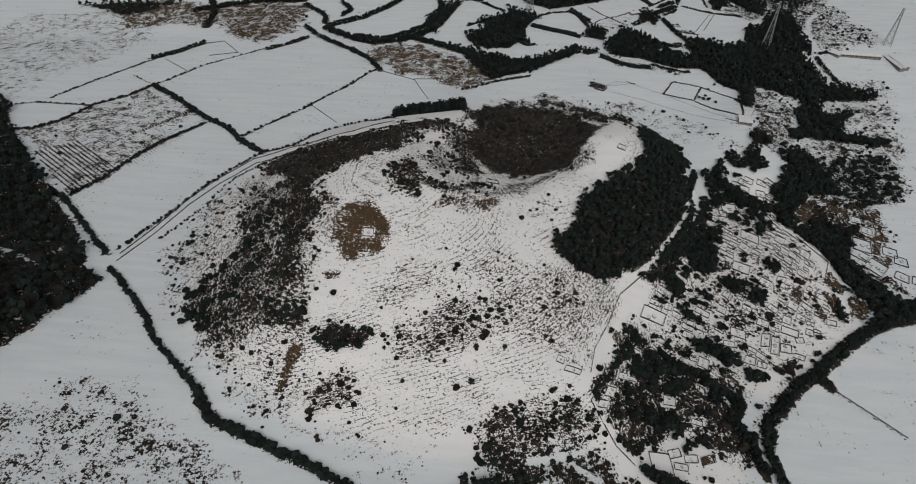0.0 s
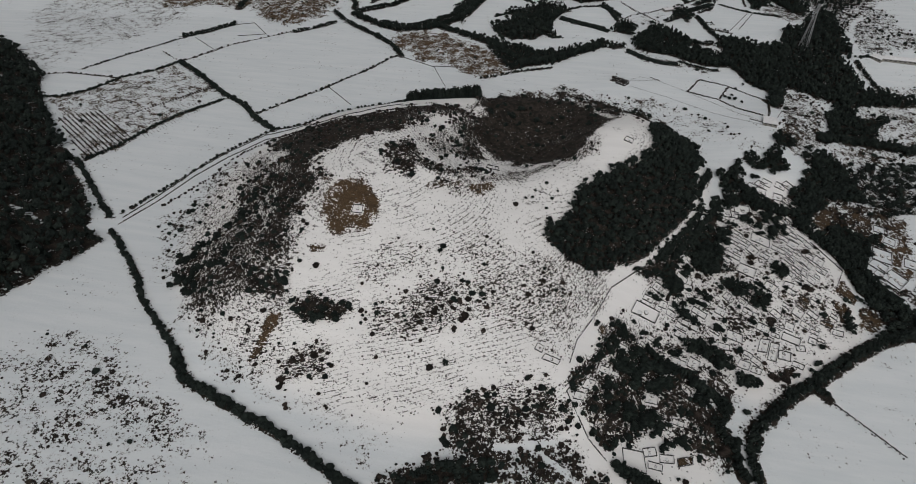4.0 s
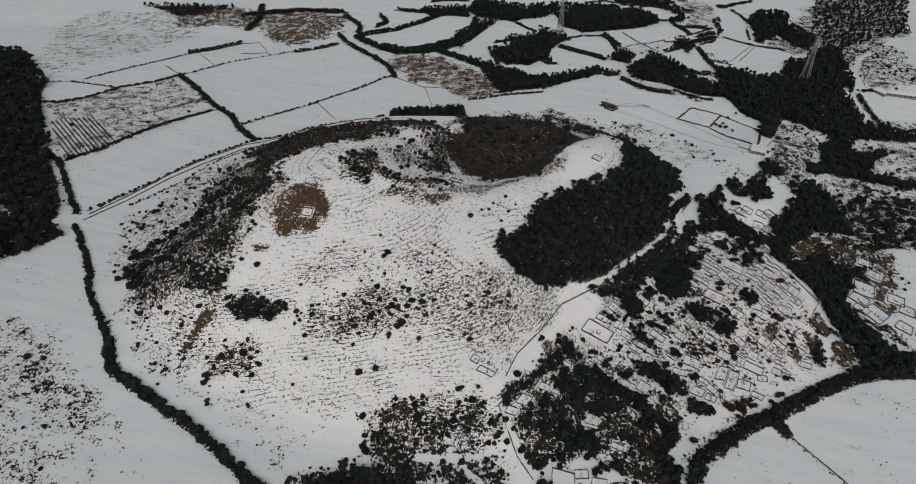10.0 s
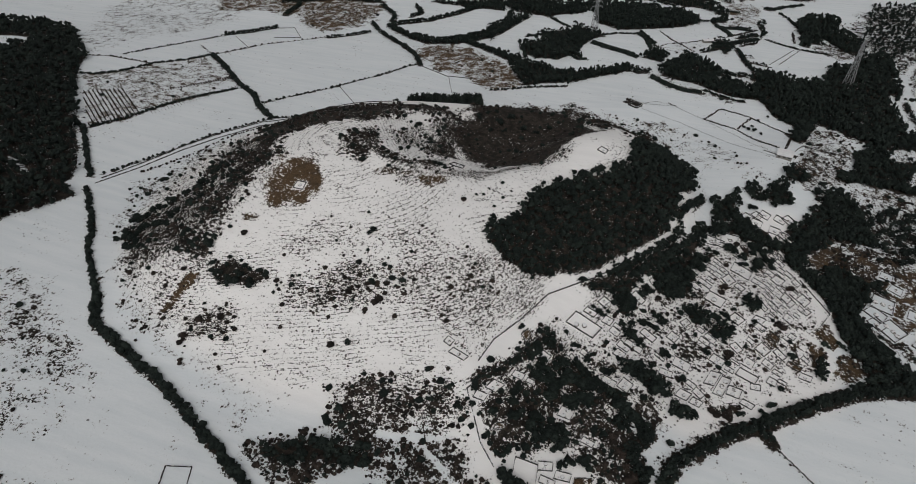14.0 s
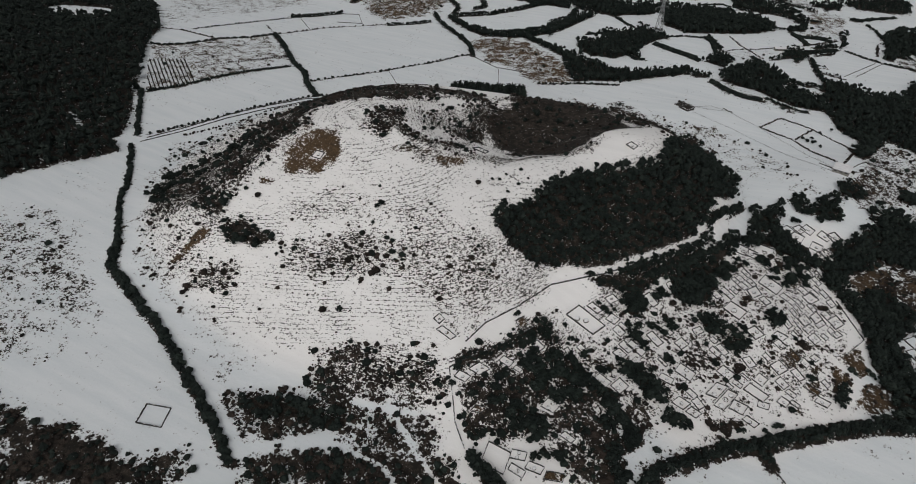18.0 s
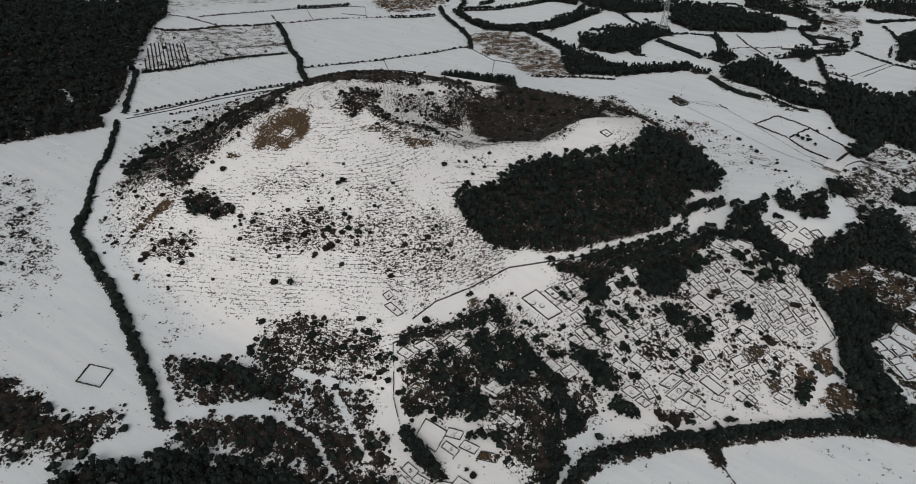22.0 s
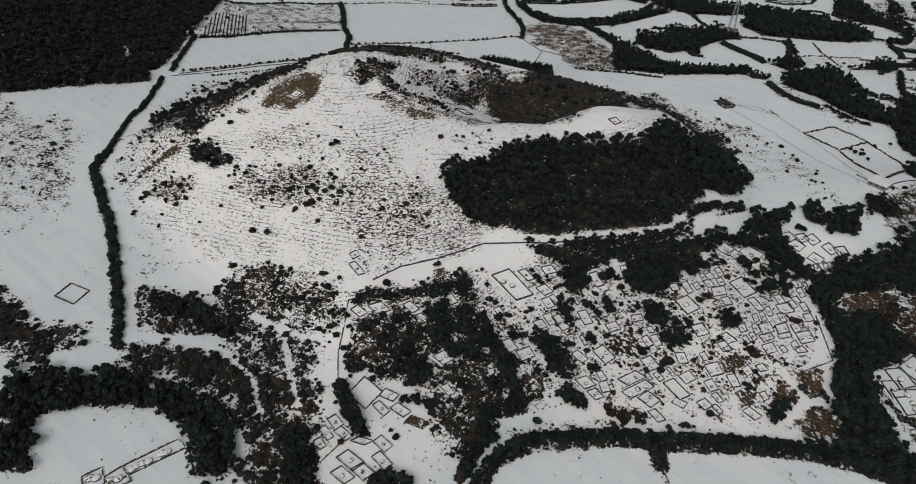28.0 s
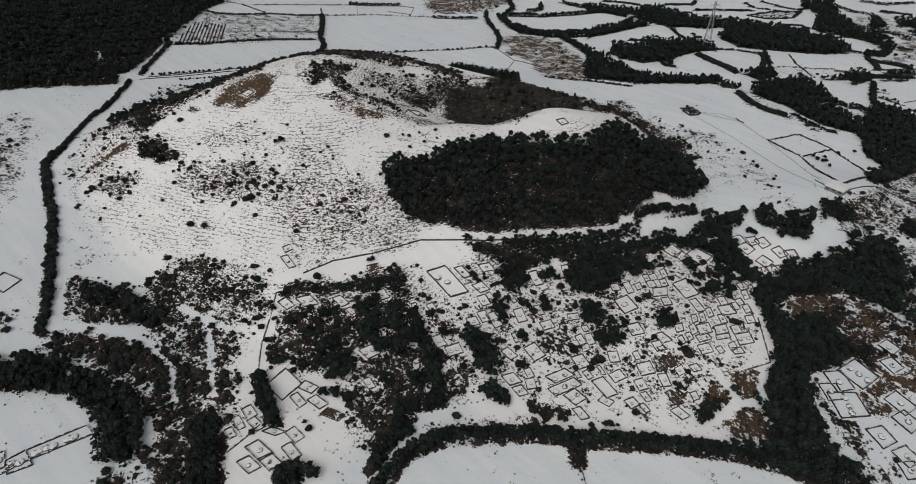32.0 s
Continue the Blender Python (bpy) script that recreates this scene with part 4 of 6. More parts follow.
PLANTS += [('e', *p) for p in ((61, 521, 2.4), (81, 520, 3.1), (37, 493, 3.5), (30, 480, 3.5), (45, 505, 3.6), (59, 490, 2.9), (-24, 415, 2.1), (-25, 434, 2.2), (-9, 413, 1.6),)]
PLANTS += [('e', *p) for p in ((-19, 388, 1.5), (-27, 362, 1.4), (-18, 357, 1.4), (1, 410, 1.6), (-108, 335, 2.0), (-145, 234, 2.3), (-142, 221, 1.8),)]
PLANTS += [('e', *p) for p in ((-139, 253, 2.4),)]
PLANTS += [('e', *p) for p in ((248, 415, 4.0), (246, 407, 3.0), (257, 403, 3.4),)]
PLANTS += [('e', *p) for p in ((257, 424, 4.0), (220, 402, 3.9), (229, 414, 3.0), (268, 489, 5.8), (278, 487, 5.2), (241, 477, 5.1), (259, 478, 3.9),)]
PLANTS += [('e', *p) for p in ((309, 347, 3.3),)]
PLANTS += [('e', *p) for p in ((-171, 261, 3.9), (-178, 277, 4.5), (-174, 284, 4.5), (-171, 293, 4.6), (-163, 300, 4.1), (-156, 308, 4.1), (-146, 317, 4.1), (-145, 333, 4.2),)]
PLANTS += [('e', *p) for p in ((18, 495, 3.6), (24, 506, 3.1), (36, 497, 3.6), (45, 506, 3.6), (58, 491, 3.6), (72, 486, 3.6), (82, 493, 3.0), (43, 483, 2.9),)]
PLANTS += [('e', *p) for p in ((259, 416, 3.6),)]
PLANTS += [('e', *p) for p in ((258, 408, 3.6),)]
PLANTS += [('b', *p) for p in ((132, 160, 2.0), (236, 402, 2.2),)]
PLANTS += [('b', *p) for p in ((-57, 187, 1.2),)]
PLANTS += [('b', *p) for p in ((-79, 184, 1.6),)]
PLANTS += [('b', *p) for p in ((251, 424, 3.2), (245, 430, 2.8), (256, 448, 3.3), (267, 449, 3.8),)]
PLANTS += [('b', *p) for p in ((109, 120, 3.0), (110, 128, 3.0), (121, 127, 2.9), (100, 132, 2.7), (107, 134, 2.7), (120, 134, 2.6), (95, 123, 2.4),)]
PLANTS += [('e', *p) for p in ((-243, 305, 2.0), (-240, 303, 1.7), (-239, 301, 1.9), (-234, 298, 2.2), (-228, 292, 2.4), (-225, 287, 2.6), (-218, 280, 2.4), (-214, 276, 2.3), (-209, 269, 2.6), (-203, 264, 2.7), (-198, 258, 2.1), (-194, 251, 2.7), (-188, 243, 1.8), (-185, 240, 2.1), (-180, 235, 2.2), (-174, 229, 2.3), (-170, 227, 2.4), (-166, 223, 2.8), (-161, 217, 2.6), (-157, 215, 2.3), (-154, 210, 2.6))]
GRAVES = []
GRAVES += [(240, 435, 13.0, 1), (225, 429, 9.6, 1), (232, 428, 8.0, 1)]
GRAVES += [(255, 467, 8.6, 1), (263, 471, 7.8, 1), (269, 473, 8.7, 1), (262, 462, 9.3, 1)]
GRAVES += [(276, 457, 8.4, 1), (281, 471, 8.6, 1), (288, 473, 8.6, 1), (283, 453, 7.5, 1), (273, 426, 6.3, 1), (340, 388, 13.2, 1), (339, 378, 10.8, 1), (347, 400, 15.0, 3)]
GRAVES += [(348, 375, 15.8, 3), (369, 394, 12.0, 1), (374, 384, 11.1, 1), (366, 366, 11.4, 1), (378, 362, 9.9, 1), (381, 355, 9.1, 1), (356, 432, 8.8, 1), (360, 419, 9.4, 1)]
GRAVES += [(64, 240, 4.8, 1), (131, 429, 6.7, 1), (-61, 310, 7.0, 1), (25, 396, 10.4, 1)]
GRAVES += [(-42, 124, 12.7, 0)]


QUADS = []


def plot(mounds, a, b, c):
    """A walled burial plot from three of its corners; fewer than 0 mounds: overgrown."""
    QUADS.append((mounds, [a, b, c, (a[0] + c[0] - b[0], a[1] + c[1] - b[1])]))


plot(1, (127.4, 290.0), (132.5, 300.9), (150.8, 301.4))
plot(1, (136.8, 304.1), (139.1, 308.7), (146.5, 309.3))
plot(1, (145.2, 316.7), (149.1, 323.3), (153.7, 323.3))
plot(2, (149.5, 305.5), (152.1, 311.9), (158.2, 312.8))
plot(1, (155.5, 302.9), (157.7, 308.1), (163.6, 306.4))
plot(1, (157.6, 308.3), (159.0, 311.6), (164.5, 310.4))
plot(1, (161.5, 295.4), (163.8, 300.3), (171.1, 296.5))
plot(2, (166.0, 298.1), (168.1, 303.4), (178.8, 298.2))
plot(1, (159.6, 287.3), (162.6, 292.8), (168.5, 290.1))
plot(1, (175.8, 311.9), (178.7, 317.0), (187.3, 310.7))
plot(1, (166.7, 318.6), (167.4, 321.5), (173.7, 319.5))
plot(1, (139.0, 276.0), (140.7, 279.9), (145.1, 278.9))
plot(1, (115.1, 259.4), (117.2, 264.0), (122.8, 263.3))
plot(1, (154.2, 262.5), (156.5, 268.1), (164.5, 265.1))
plot(1, (186.2, 295.9), (187.2, 298.2), (193.0, 294.3))
plot(-1, (102.5, 265.6), (105.8, 271.5), (109.7, 269.0))
plot(1, (132.9, 269.8), (134.5, 272.4), (137.7, 270.5))
plot(1, (167.6, 339.1), (170.2, 344.4), (178.1, 342.0))
plot(1, (179.1, 359.5), (181.4, 363.7), (184.7, 361.6))
plot(1, (183.2, 322.6), (185.2, 326.1), (192.1, 322.1))
plot(2, (193.3, 314.0), (196.9, 320.6), (202.3, 317.3))
plot(2, (202.0, 330.6), (206.5, 335.8), (209.7, 331.9))
plot(1, (214.5, 318.7), (216.2, 322.8), (222.5, 318.8))
plot(1, (217.8, 323.2), (220.3, 326.9), (226.4, 321.9))
plot(1, (213.1, 327.8), (215.4, 330.6), (219.2, 327.9))
plot(1, (218.1, 357.9), (222.4, 366.8), (233.3, 359.4))
plot(1, (220.5, 392.0), (222.3, 395.5), (226.8, 390.8))
plot(1, (223.2, 394.4), (225.4, 399.5), (229.6, 395.4))
plot(1, (226.2, 404.1), (227.9, 408.2), (233.3, 402.7))
plot(1, (224.9, 387.3), (227.5, 392.2), (232.5, 387.4))
plot(1, (230.4, 394.8), (232.8, 398.9), (237.6, 393.6))
plot(1, (231.4, 383.6), (237.2, 391.8), (241.4, 383.5))
plot(1, (239.4, 376.9), (242.6, 381.9), (247.5, 376.2))
plot(2, (233.8, 343.0), (238.5, 348.6), (245.2, 343.9))
plot(1, (255.6, 360.2), (258.1, 364.8), (261.6, 360.3))
plot(1, (250.8, 340.5), (253.9, 344.7), (259.2, 341.5))
plot(2, (249.3, 345.2), (252.4, 350.4), (259.4, 349.3))
plot(1, (214.6, 376.2), (216.7, 380.4), (224.4, 372.6))
plot(1, (220.8, 379.9), (222.3, 384.2), (226.7, 379.5))
plot(1, (208.7, 370.3), (212.2, 374.2), (216.9, 369.4))
plot(1, (238.5, 397.1), (242.7, 408.7), (255.1, 400.3))
plot(1, (252.6, 388.7), (255.2, 394.1), (263.9, 387.9))
plot(1, (263.1, 388.7), (264.8, 393.0), (269.6, 387.3))
plot(1, (264.3, 404.4), (267.0, 409.2), (272.1, 404.7))
plot(1, (267.7, 397.2), (273.6, 405.5), (278.9, 400.0))
plot(1, (270.6, 389.7), (273.1, 393.3), (277.7, 388.0))
plot(1, (259.3, 375.5), (261.1, 379.6), (264.5, 374.4))
plot(1, (262.0, 381.2), (263.5, 385.4), (267.8, 379.4))
plot(1, (262.0, 365.9), (263.3, 370.7), (267.9, 366.2))
plot(1, (264.9, 370.3), (269.2, 378.8), (274.0, 373.2))
plot(1, (262.8, 358.7), (264.4, 362.4), (268.3, 359.4))
plot(1, (260.8, 353.1), (261.9, 356.5), (265.9, 353.7))
plot(2, (267.8, 362.1), (272.0, 370.2), (275.7, 367.9))
plot(2, (271.4, 356.5), (275.4, 363.6), (280.1, 360.1))
plot(2, (272.6, 378.2), (277.1, 386.2), (281.1, 380.8))
plot(2, (276.0, 372.3), (281.2, 380.3), (283.4, 377.6))
plot(2, (284.2, 381.9), (289.8, 390.2), (295.0, 384.1))
plot(0, (283.9, 371.6), (285.8, 376.5), (289.2, 373.0))
plot(1, (279.6, 363.3), (281.3, 367.0), (284.8, 364.9))
plot(1, (273.5, 410.5), (275.7, 414.6), (279.6, 411.4))
plot(1, (272.2, 404.9), (274.8, 409.4), (279.3, 405.7))
plot(1, (278.9, 408.6), (281.0, 412.7), (285.4, 407.9))
plot(1, (283.3, 400.8), (286.6, 405.4), (290.3, 400.8))
plot(1, (273.8, 420.7), (275.7, 424.5), (280.5, 418.7))
plot(1, (271.9, 429.1), (273.8, 432.9), (276.9, 426.6))
plot(1, (276.6, 431.9), (278.5, 435.6), (282.0, 429.7))
plot(1, (276.0, 450.2), (278.6, 453.7), (282.5, 448.1))
plot(1, (281.0, 455.1), (284.4, 459.3), (288.6, 453.4))
plot(1, (283.1, 446.3), (286.4, 450.6), (290.2, 447.8))
plot(1, (279.8, 385.8), (282.5, 391.6), (286.7, 387.3))
plot(1, (286.2, 369.7), (290.3, 375.0), (293.8, 372.7))
plot(1, (241.8, 416.7), (242.7, 419.8), (247.1, 416.4))
plot(2, (164.5, 262.3), (168.2, 270.4), (174.6, 266.9))
plot(1, (189.1, 281.6), (190.5, 286.6), (198.3, 285.3))
plot(2, (197.4, 291.8), (199.6, 299.6), (209.6, 296.2))
plot(1, (199.4, 268.1), (202.9, 274.5), (210.1, 272.6))
plot(2, (208.0, 265.8), (210.7, 270.6), (217.0, 268.9))
plot(1, (210.0, 274.9), (213.0, 279.2), (218.0, 274.6))
plot(1, (205.9, 279.8), (207.6, 283.3), (213.0, 280.1))
plot(1, (147.5, 216.4), (149.0, 220.2), (155.9, 218.4))
plot(2, (220.8, 304.1), (224.2, 310.5), (232.0, 306.8))
plot(1, (234.2, 320.7), (238.4, 324.4), (243.4, 319.1))
plot(1, (245.3, 328.4), (247.4, 331.4), (251.5, 328.3))
plot(2, (250.6, 323.1), (255.7, 329.6), (261.7, 325.0))
plot(1, (262.6, 324.7), (265.9, 328.4), (271.8, 323.5))
plot(2, (217.1, 283.7), (222.2, 295.5), (228.7, 295.5))
plot(3, (222.5, 278.1), (229.1, 293.7), (234.9, 292.6))
plot(2, (230.8, 280.2), (233.2, 287.9), (241.2, 286.8))
plot(1, (238.6, 276.1), (241.1, 280.1), (248.3, 277.7))
plot(0, (237.4, 298.0), (240.7, 304.5), (252.3, 300.3))
plot(1, (246.1, 289.5), (246.7, 294.2), (253.1, 294.8))
plot(1, (234.1, 308.5), (235.8, 309.9), (241.3, 307.0))
plot(1, (242.1, 307.7), (245.2, 314.7), (250.8, 312.4))
plot(1, (230.7, 299.8), (231.9, 303.3), (237.1, 301.1))
plot(1, (254.5, 313.1), (257.5, 317.8), (263.1, 313.9))
plot(1, (260.6, 308.0), (262.6, 311.2), (267.9, 308.8))
plot(1, (256.5, 298.4), (259.1, 303.7), (264.3, 301.9))
plot(1, (263.5, 301.3), (265.0, 304.1), (270.0, 302.3))
plot(-1, (270.6, 317.1), (272.3, 320.9), (280.9, 318.3))
plot(1, (277.4, 309.3), (279.7, 314.3), (287.0, 313.0))
plot(1, (280.8, 325.8), (282.8, 329.1), (286.6, 326.2))
plot(1, (268.1, 334.1), (270.1, 338.9), (274.1, 336.1))
plot(1, (273.3, 340.9), (276.1, 345.4), (280.1, 343.9))
plot(-1, (256.4, 330.6), (258.4, 335.2), (264.5, 331.8))
plot(-1, (261.2, 336.0), (263.1, 340.5), (268.4, 337.4))
plot(1, (254.9, 339.3), (256.8, 343.1), (259.9, 342.5))
plot(1, (227.0, 296.6), (228.2, 298.9), (232.2, 296.8))
plot(1, (220.5, 315.4), (222.6, 319.8), (226.1, 316.4))
plot(0, (115.3, 180.8), (114.8, 193.7), (127.5, 193.6))
plot(2, (127.6, 190.7), (127.2, 196.0), (135.0, 198.3))
plot(1, (129.1, 184.4), (129.6, 188.7), (137.9, 187.9))
plot(1, (136.7, 189.1), (137.3, 194.2), (145.8, 194.9))
plot(-1, (147.4, 188.5), (147.5, 193.4), (156.7, 196.2))
plot(1, (118.0, 163.8), (119.1, 168.8), (126.1, 167.6))
plot(1, (118.7, 158.0), (119.8, 161.4), (127.4, 159.5))
plot(1, (125.1, 161.6), (125.8, 165.9), (133.8, 166.1))
plot(1, (121.8, 151.7), (122.6, 155.2), (128.1, 154.0))
plot(1, (134.7, 163.4), (136.5, 168.1), (142.9, 170.8))
plot(1, (143.0, 170.2), (143.6, 175.4), (151.5, 175.1))
plot(1, (65.4, 233.2), (67.5, 236.7), (77.3, 234.7))
plot(1, (85.2, 214.2), (86.6, 218.9), (92.9, 219.6))
plot(2, (90.4, 222.3), (94.1, 229.5), (100.4, 230.2))
plot(1, (102.5, 237.8), (104.0, 242.6), (110.3, 243.7))
plot(1, (111.0, 239.6), (111.9, 242.7), (115.9, 243.1))
plot(-1, (99.7, 203.7), (101.2, 208.0), (106.9, 210.3))
plot(2, (132.2, 228.4), (134.2, 235.9), (142.2, 235.5))
plot(1, (135.8, 152.9), (137.2, 159.5), (147.6, 159.9))
plot(1, (139.3, 145.9), (140.7, 151.7), (149.2, 152.0))
plot(1, (145.0, 153.2), (146.8, 159.4), (154.7, 159.5))
plot(1, (147.9, 164.1), (148.9, 169.0), (157.9, 168.0))


# ---- ground cover ----
def signed_inside(px, py, outline):
    """Distance to the outline, positive inside."""
    inside = np.zeros(px.shape, bool)
    near = np.full(px.shape, 1e9)
    for (ax, ay), (bx, by) in zip(outline, outline[1:] + outline[:1]):
        inside ^= ((ay > py) != (by > py)) & (px < (bx - ax) * (py - ay) / (by - ay + 1e-9) + ax)
        near = np.minimum(near, to_segment(px, py, ax, ay, bx, by))
    return np.where(inside, near, -near)


def to_segment(px, py, ax, ay, bx, by):
    dx, dy = bx - ax, by - ay
    u = np.clip(((px - ax) * dx + (py - ay) * dy) / (dx * dx + dy * dy + 1e-9), 0, 1)
    return np.hypot(px - ax - u * dx, py - ay - u * dy)


def to_line(px, py, line):
    near = np.full(px.shape, 1e9)
    for (ax, ay), (bx, by) in zip(line, line[1:]):
        near = np.minimum(near, to_segment(px, py, ax, ay, bx, by))
    return near


def wobble(x, y):
    broad = 3.6 * np.sin(x * 0.083 + 1.9 * np.sin(y * 0.061)) + 3.2 * np.sin(y * 0.097 + 1.7 * np.sin(x * 0.053))
    return broad + 2.2 * np.sin(x * 0.31 + 1.3 * np.sin(y * 0.23)) + 2.0 * np.sin(y * 0.37 + 1.7 * np.sin(x * 0.27))


def grave_turn(x, y):
    """The way the burial walls run, which changes slowly over the slope."""
    return radians(-8 - 0.11 * (x - 100)) + 0.30 * math.sin(x * 1.7 + y * 0.9)


def build_ground():
    def axis(parts):
        out = []
        for lo, hi, step in parts:
            out += list(np.arange(lo, hi, step))
        return np.array(out)
    xs = axis(((-4600, -1400, 400), (-1400, -700, 60), (-700, -450, 12), (-450, -130, 3.5), (-130, 420, 2.0), (420, 640, 4), (640, 1000, 15), (1000, 1600, 60), (1600, 4801, 400)))
    ys = axis(((-3000, -600, 400), (-600, -40, 40), (-40, 120, 4), (120, 480, 2.0), (480, 900, 3.5), (900, 1300, 12), (1300, 2000, 70), (2000, 5001, 400)))
    gx, gy = np.meshgrid(xs, ys)
    x, y = gx.ravel(), gy.ravel()
    z = land(x, y)
    bare, warm, hill = np.full(x.shape, 0.03), np.full(x.shape, 0.3), np.zeros(x.shape)
    r, turn = np.hypot(x - MID_X, y - MID_Y), np.arctan2(y - MID_Y, x - MID_X) % (2 * math.pi)
    hill = ease((round_table(FOOT_FAR, turn) * 0.97 - r) / 25)
    w = wobble(x, y)
    for amount, tint, density, outline in COVER:
        ox, oy = [p[0] for p in outline], [p[1] for p in outline]
        box = (x > min(ox) - 12) & (x < max(ox) + 12) & (y > min(oy) - 12) & (y < max(oy) + 12)
        if box.any():
            loose = min(1.0, max(0.12, math.sqrt((max(ox) - min(ox)) * (max(oy) - min(oy))) / 90))
            amount = amount - 0.04 if density > 1.3 and amount < 0.9 else amount
            f = ease((signed_inside(x[box], y[box], outline) + loose * w[box]) / (17 * loose + 1) + 0.5)
            top = amount * f >= bare[box]
            bare[box] = np.maximum(bare[box], amount * f)
            warm[box] = np.where(top, warm[box] * (1 - f) + tint * f, warm[box])
    for tall, gap, outline in WOODS:
        f = ease((signed_inside(x, y, outline) + 0.25 * w) / 6 + 0.3)
        bare, warm = np.maximum(bare, (0.9 if gap < 7.4 or gap > 8.1 else 0.6) * f), warm * (1 - f)
    for width, tall, _, line in HEDGES:
        if tall > 2:
            f = ease((width * 0.65 - to_line(x, y, line)) / 2.5 + 0.5)
            bare = np.maximum(bare, 0.8 * f)
    for width, line in LANES:
        f = ease((width * 0.5 - to_line(x, y, line)) / 1.6 + 0.5)
        bare = bare * (1 - 0.8 * f)
    for px, py, size, _ in GRAVES:
        if size > 4:
            a = grave_turn(px, py)
            u, v = (x - px) * math.cos(a) + (y - py) * math.sin(a), (y - py) * math.cos(a) - (x - px) * math.sin(a)
            f = ease((size * 0.55 - np.maximum(np.abs(u), np.abs(v))) / 2.0 + 0.6)
            bare = bare * (1 - 0.95 * f)
    for mounds, quad in QUADS:
        near = (np.abs(x - quad[0][0]) < 40) & (np.abs(y - quad[0][1]) < 40)
        f = ease(signed_inside(x[near], y[near], quad) / 1.6 + 0.8)
        bare[near] = bare[near] * (1 - 0.96 * f) if mounds >= 0 else np.maximum(bare[near], 0.72 * f)
        warm[near] = warm[near] if mounds >= 0 else np.maximum(warm[near], 0.8 * f)
    for court in COURTS:
        f = ease(signed_inside(x, y, court) / 2 + 1.0)
        bare = bare * (1 - 0.97 * f)
    # snow is paler, warmer on the cone and among graves than on ploughed fields
    pale_snow = hill.copy()
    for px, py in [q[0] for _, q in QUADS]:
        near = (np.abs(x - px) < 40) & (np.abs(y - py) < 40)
        pale_snow[near] = np.maximum(pale_snow[near], ease((36 - np.hypot(x[near] - px, y[near] - py)) / 20))
    nx, ny = len(xs), len(ys)
    k = np.arange(nx * ny).reshape(ny, nx)
    faces = np.stack([k[:-1, :-1], k[:-1, 1:], k[1:, 1:], k[1:, :-1]], -1).reshape(-1, 4)
    me = raw_mesh("ground", np.stack([x, y, z], 1), faces, smooth=True)
    for name, values in (("bare", bare), ("warm", warm), ("hill", hill), ("pale_snow", pale_snow)):
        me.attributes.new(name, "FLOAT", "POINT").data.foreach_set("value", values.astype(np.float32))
    me.materials.append(M_GROUND)
    return tagged(new("ground", me), "snow-covered volcanic cone and farmland with tufts of dry grass", "ground", kind="structure")


def raw_mesh(name, verts, faces, smooth=False, slots=None):
    """A mesh from arrays; faces all have as many corners."""
    me = bpy.data.meshes.new(name)
    faces = np.asarray(faces)
    me.vertices.add(len(verts))
    me.vertices.foreach_set("co", np.asarray(verts, np.float32).ravel())
    me.loops.add(faces.size)
    me.loops.foreach_set("vertex_index", faces.ravel().astype(np.int32))
    me.polygons.add(len(faces))
    me.polygons.foreach_set("loop_start", np.arange(0, faces.size, faces.shape[1], dtype=np.int32))
    if slots is not None:
        me.polygons.foreach_set("material_index", np.asarray(slots, np.int32))
    me.polygons.foreach_set("use_smooth", np.full(len(faces), smooth))
    me.update(calc_edges=True)
    return me


build_ground()


# ---- plants ----
def tube(rings, sides=5):
    """Triangles of a tapered tube through (centre, radius) rings."""
    verts, faces = [], []
    for c, rad in rings:
        for k in range(sides):
            a = 2 * math.pi * k / sides
            verts.append((c[0] + rad * math.cos(a), c[1] + rad * math.sin(a), c[2]))
    for i in range(len(rings) - 1):
        for k in range(sides):
            p, q = i * sides + k, i * sides + (k + 1) % sides
            faces += [(p, q, q + sides), (p, q + sides, p + sides)]
    return verts, faces


def joined(pieces):
    verts, faces, slots = [], [], []
    for v, f, s in pieces:
        base = len(verts)
        verts += v
        faces += [tuple(i + base for i in t) for t in f]
        slots += [s] * len(f)
    return np.array(verts, float), np.array(faces, int), np.array(slots, int)


def tuft(rng, at, out, size):
    """A small ragged clump of foliage: three bent blades round one spot."""
    verts, faces = [], []
    a0 = rng.uniform(0, 6.28)
    for k in range(3):
        a = a0 + 2.1 * k + rng.uniform(-0.4, 0.4)
        side = Vector((math.cos(a), math.sin(a), rng.uniform(-0.3, 0.5)))
        tip = Vector(at) + size * (side * 0.62 + Vector(out) * rng.uniform(0.2, 0.7))
        left = Vector(at) + size * 0.45 * Vector((-side.y, side.x, rng.uniform(-0.3, 0.3)))
        right = Vector(at) - size * 0.45 * Vector((-side.y, side.x, rng.uniform(-0.3, 0.3)))
        b = len(verts)
        verts += [tuple(left), tuple(right), tuple(tip)]
        faces.append((b, b + 1, b + 2))
    return verts, faces


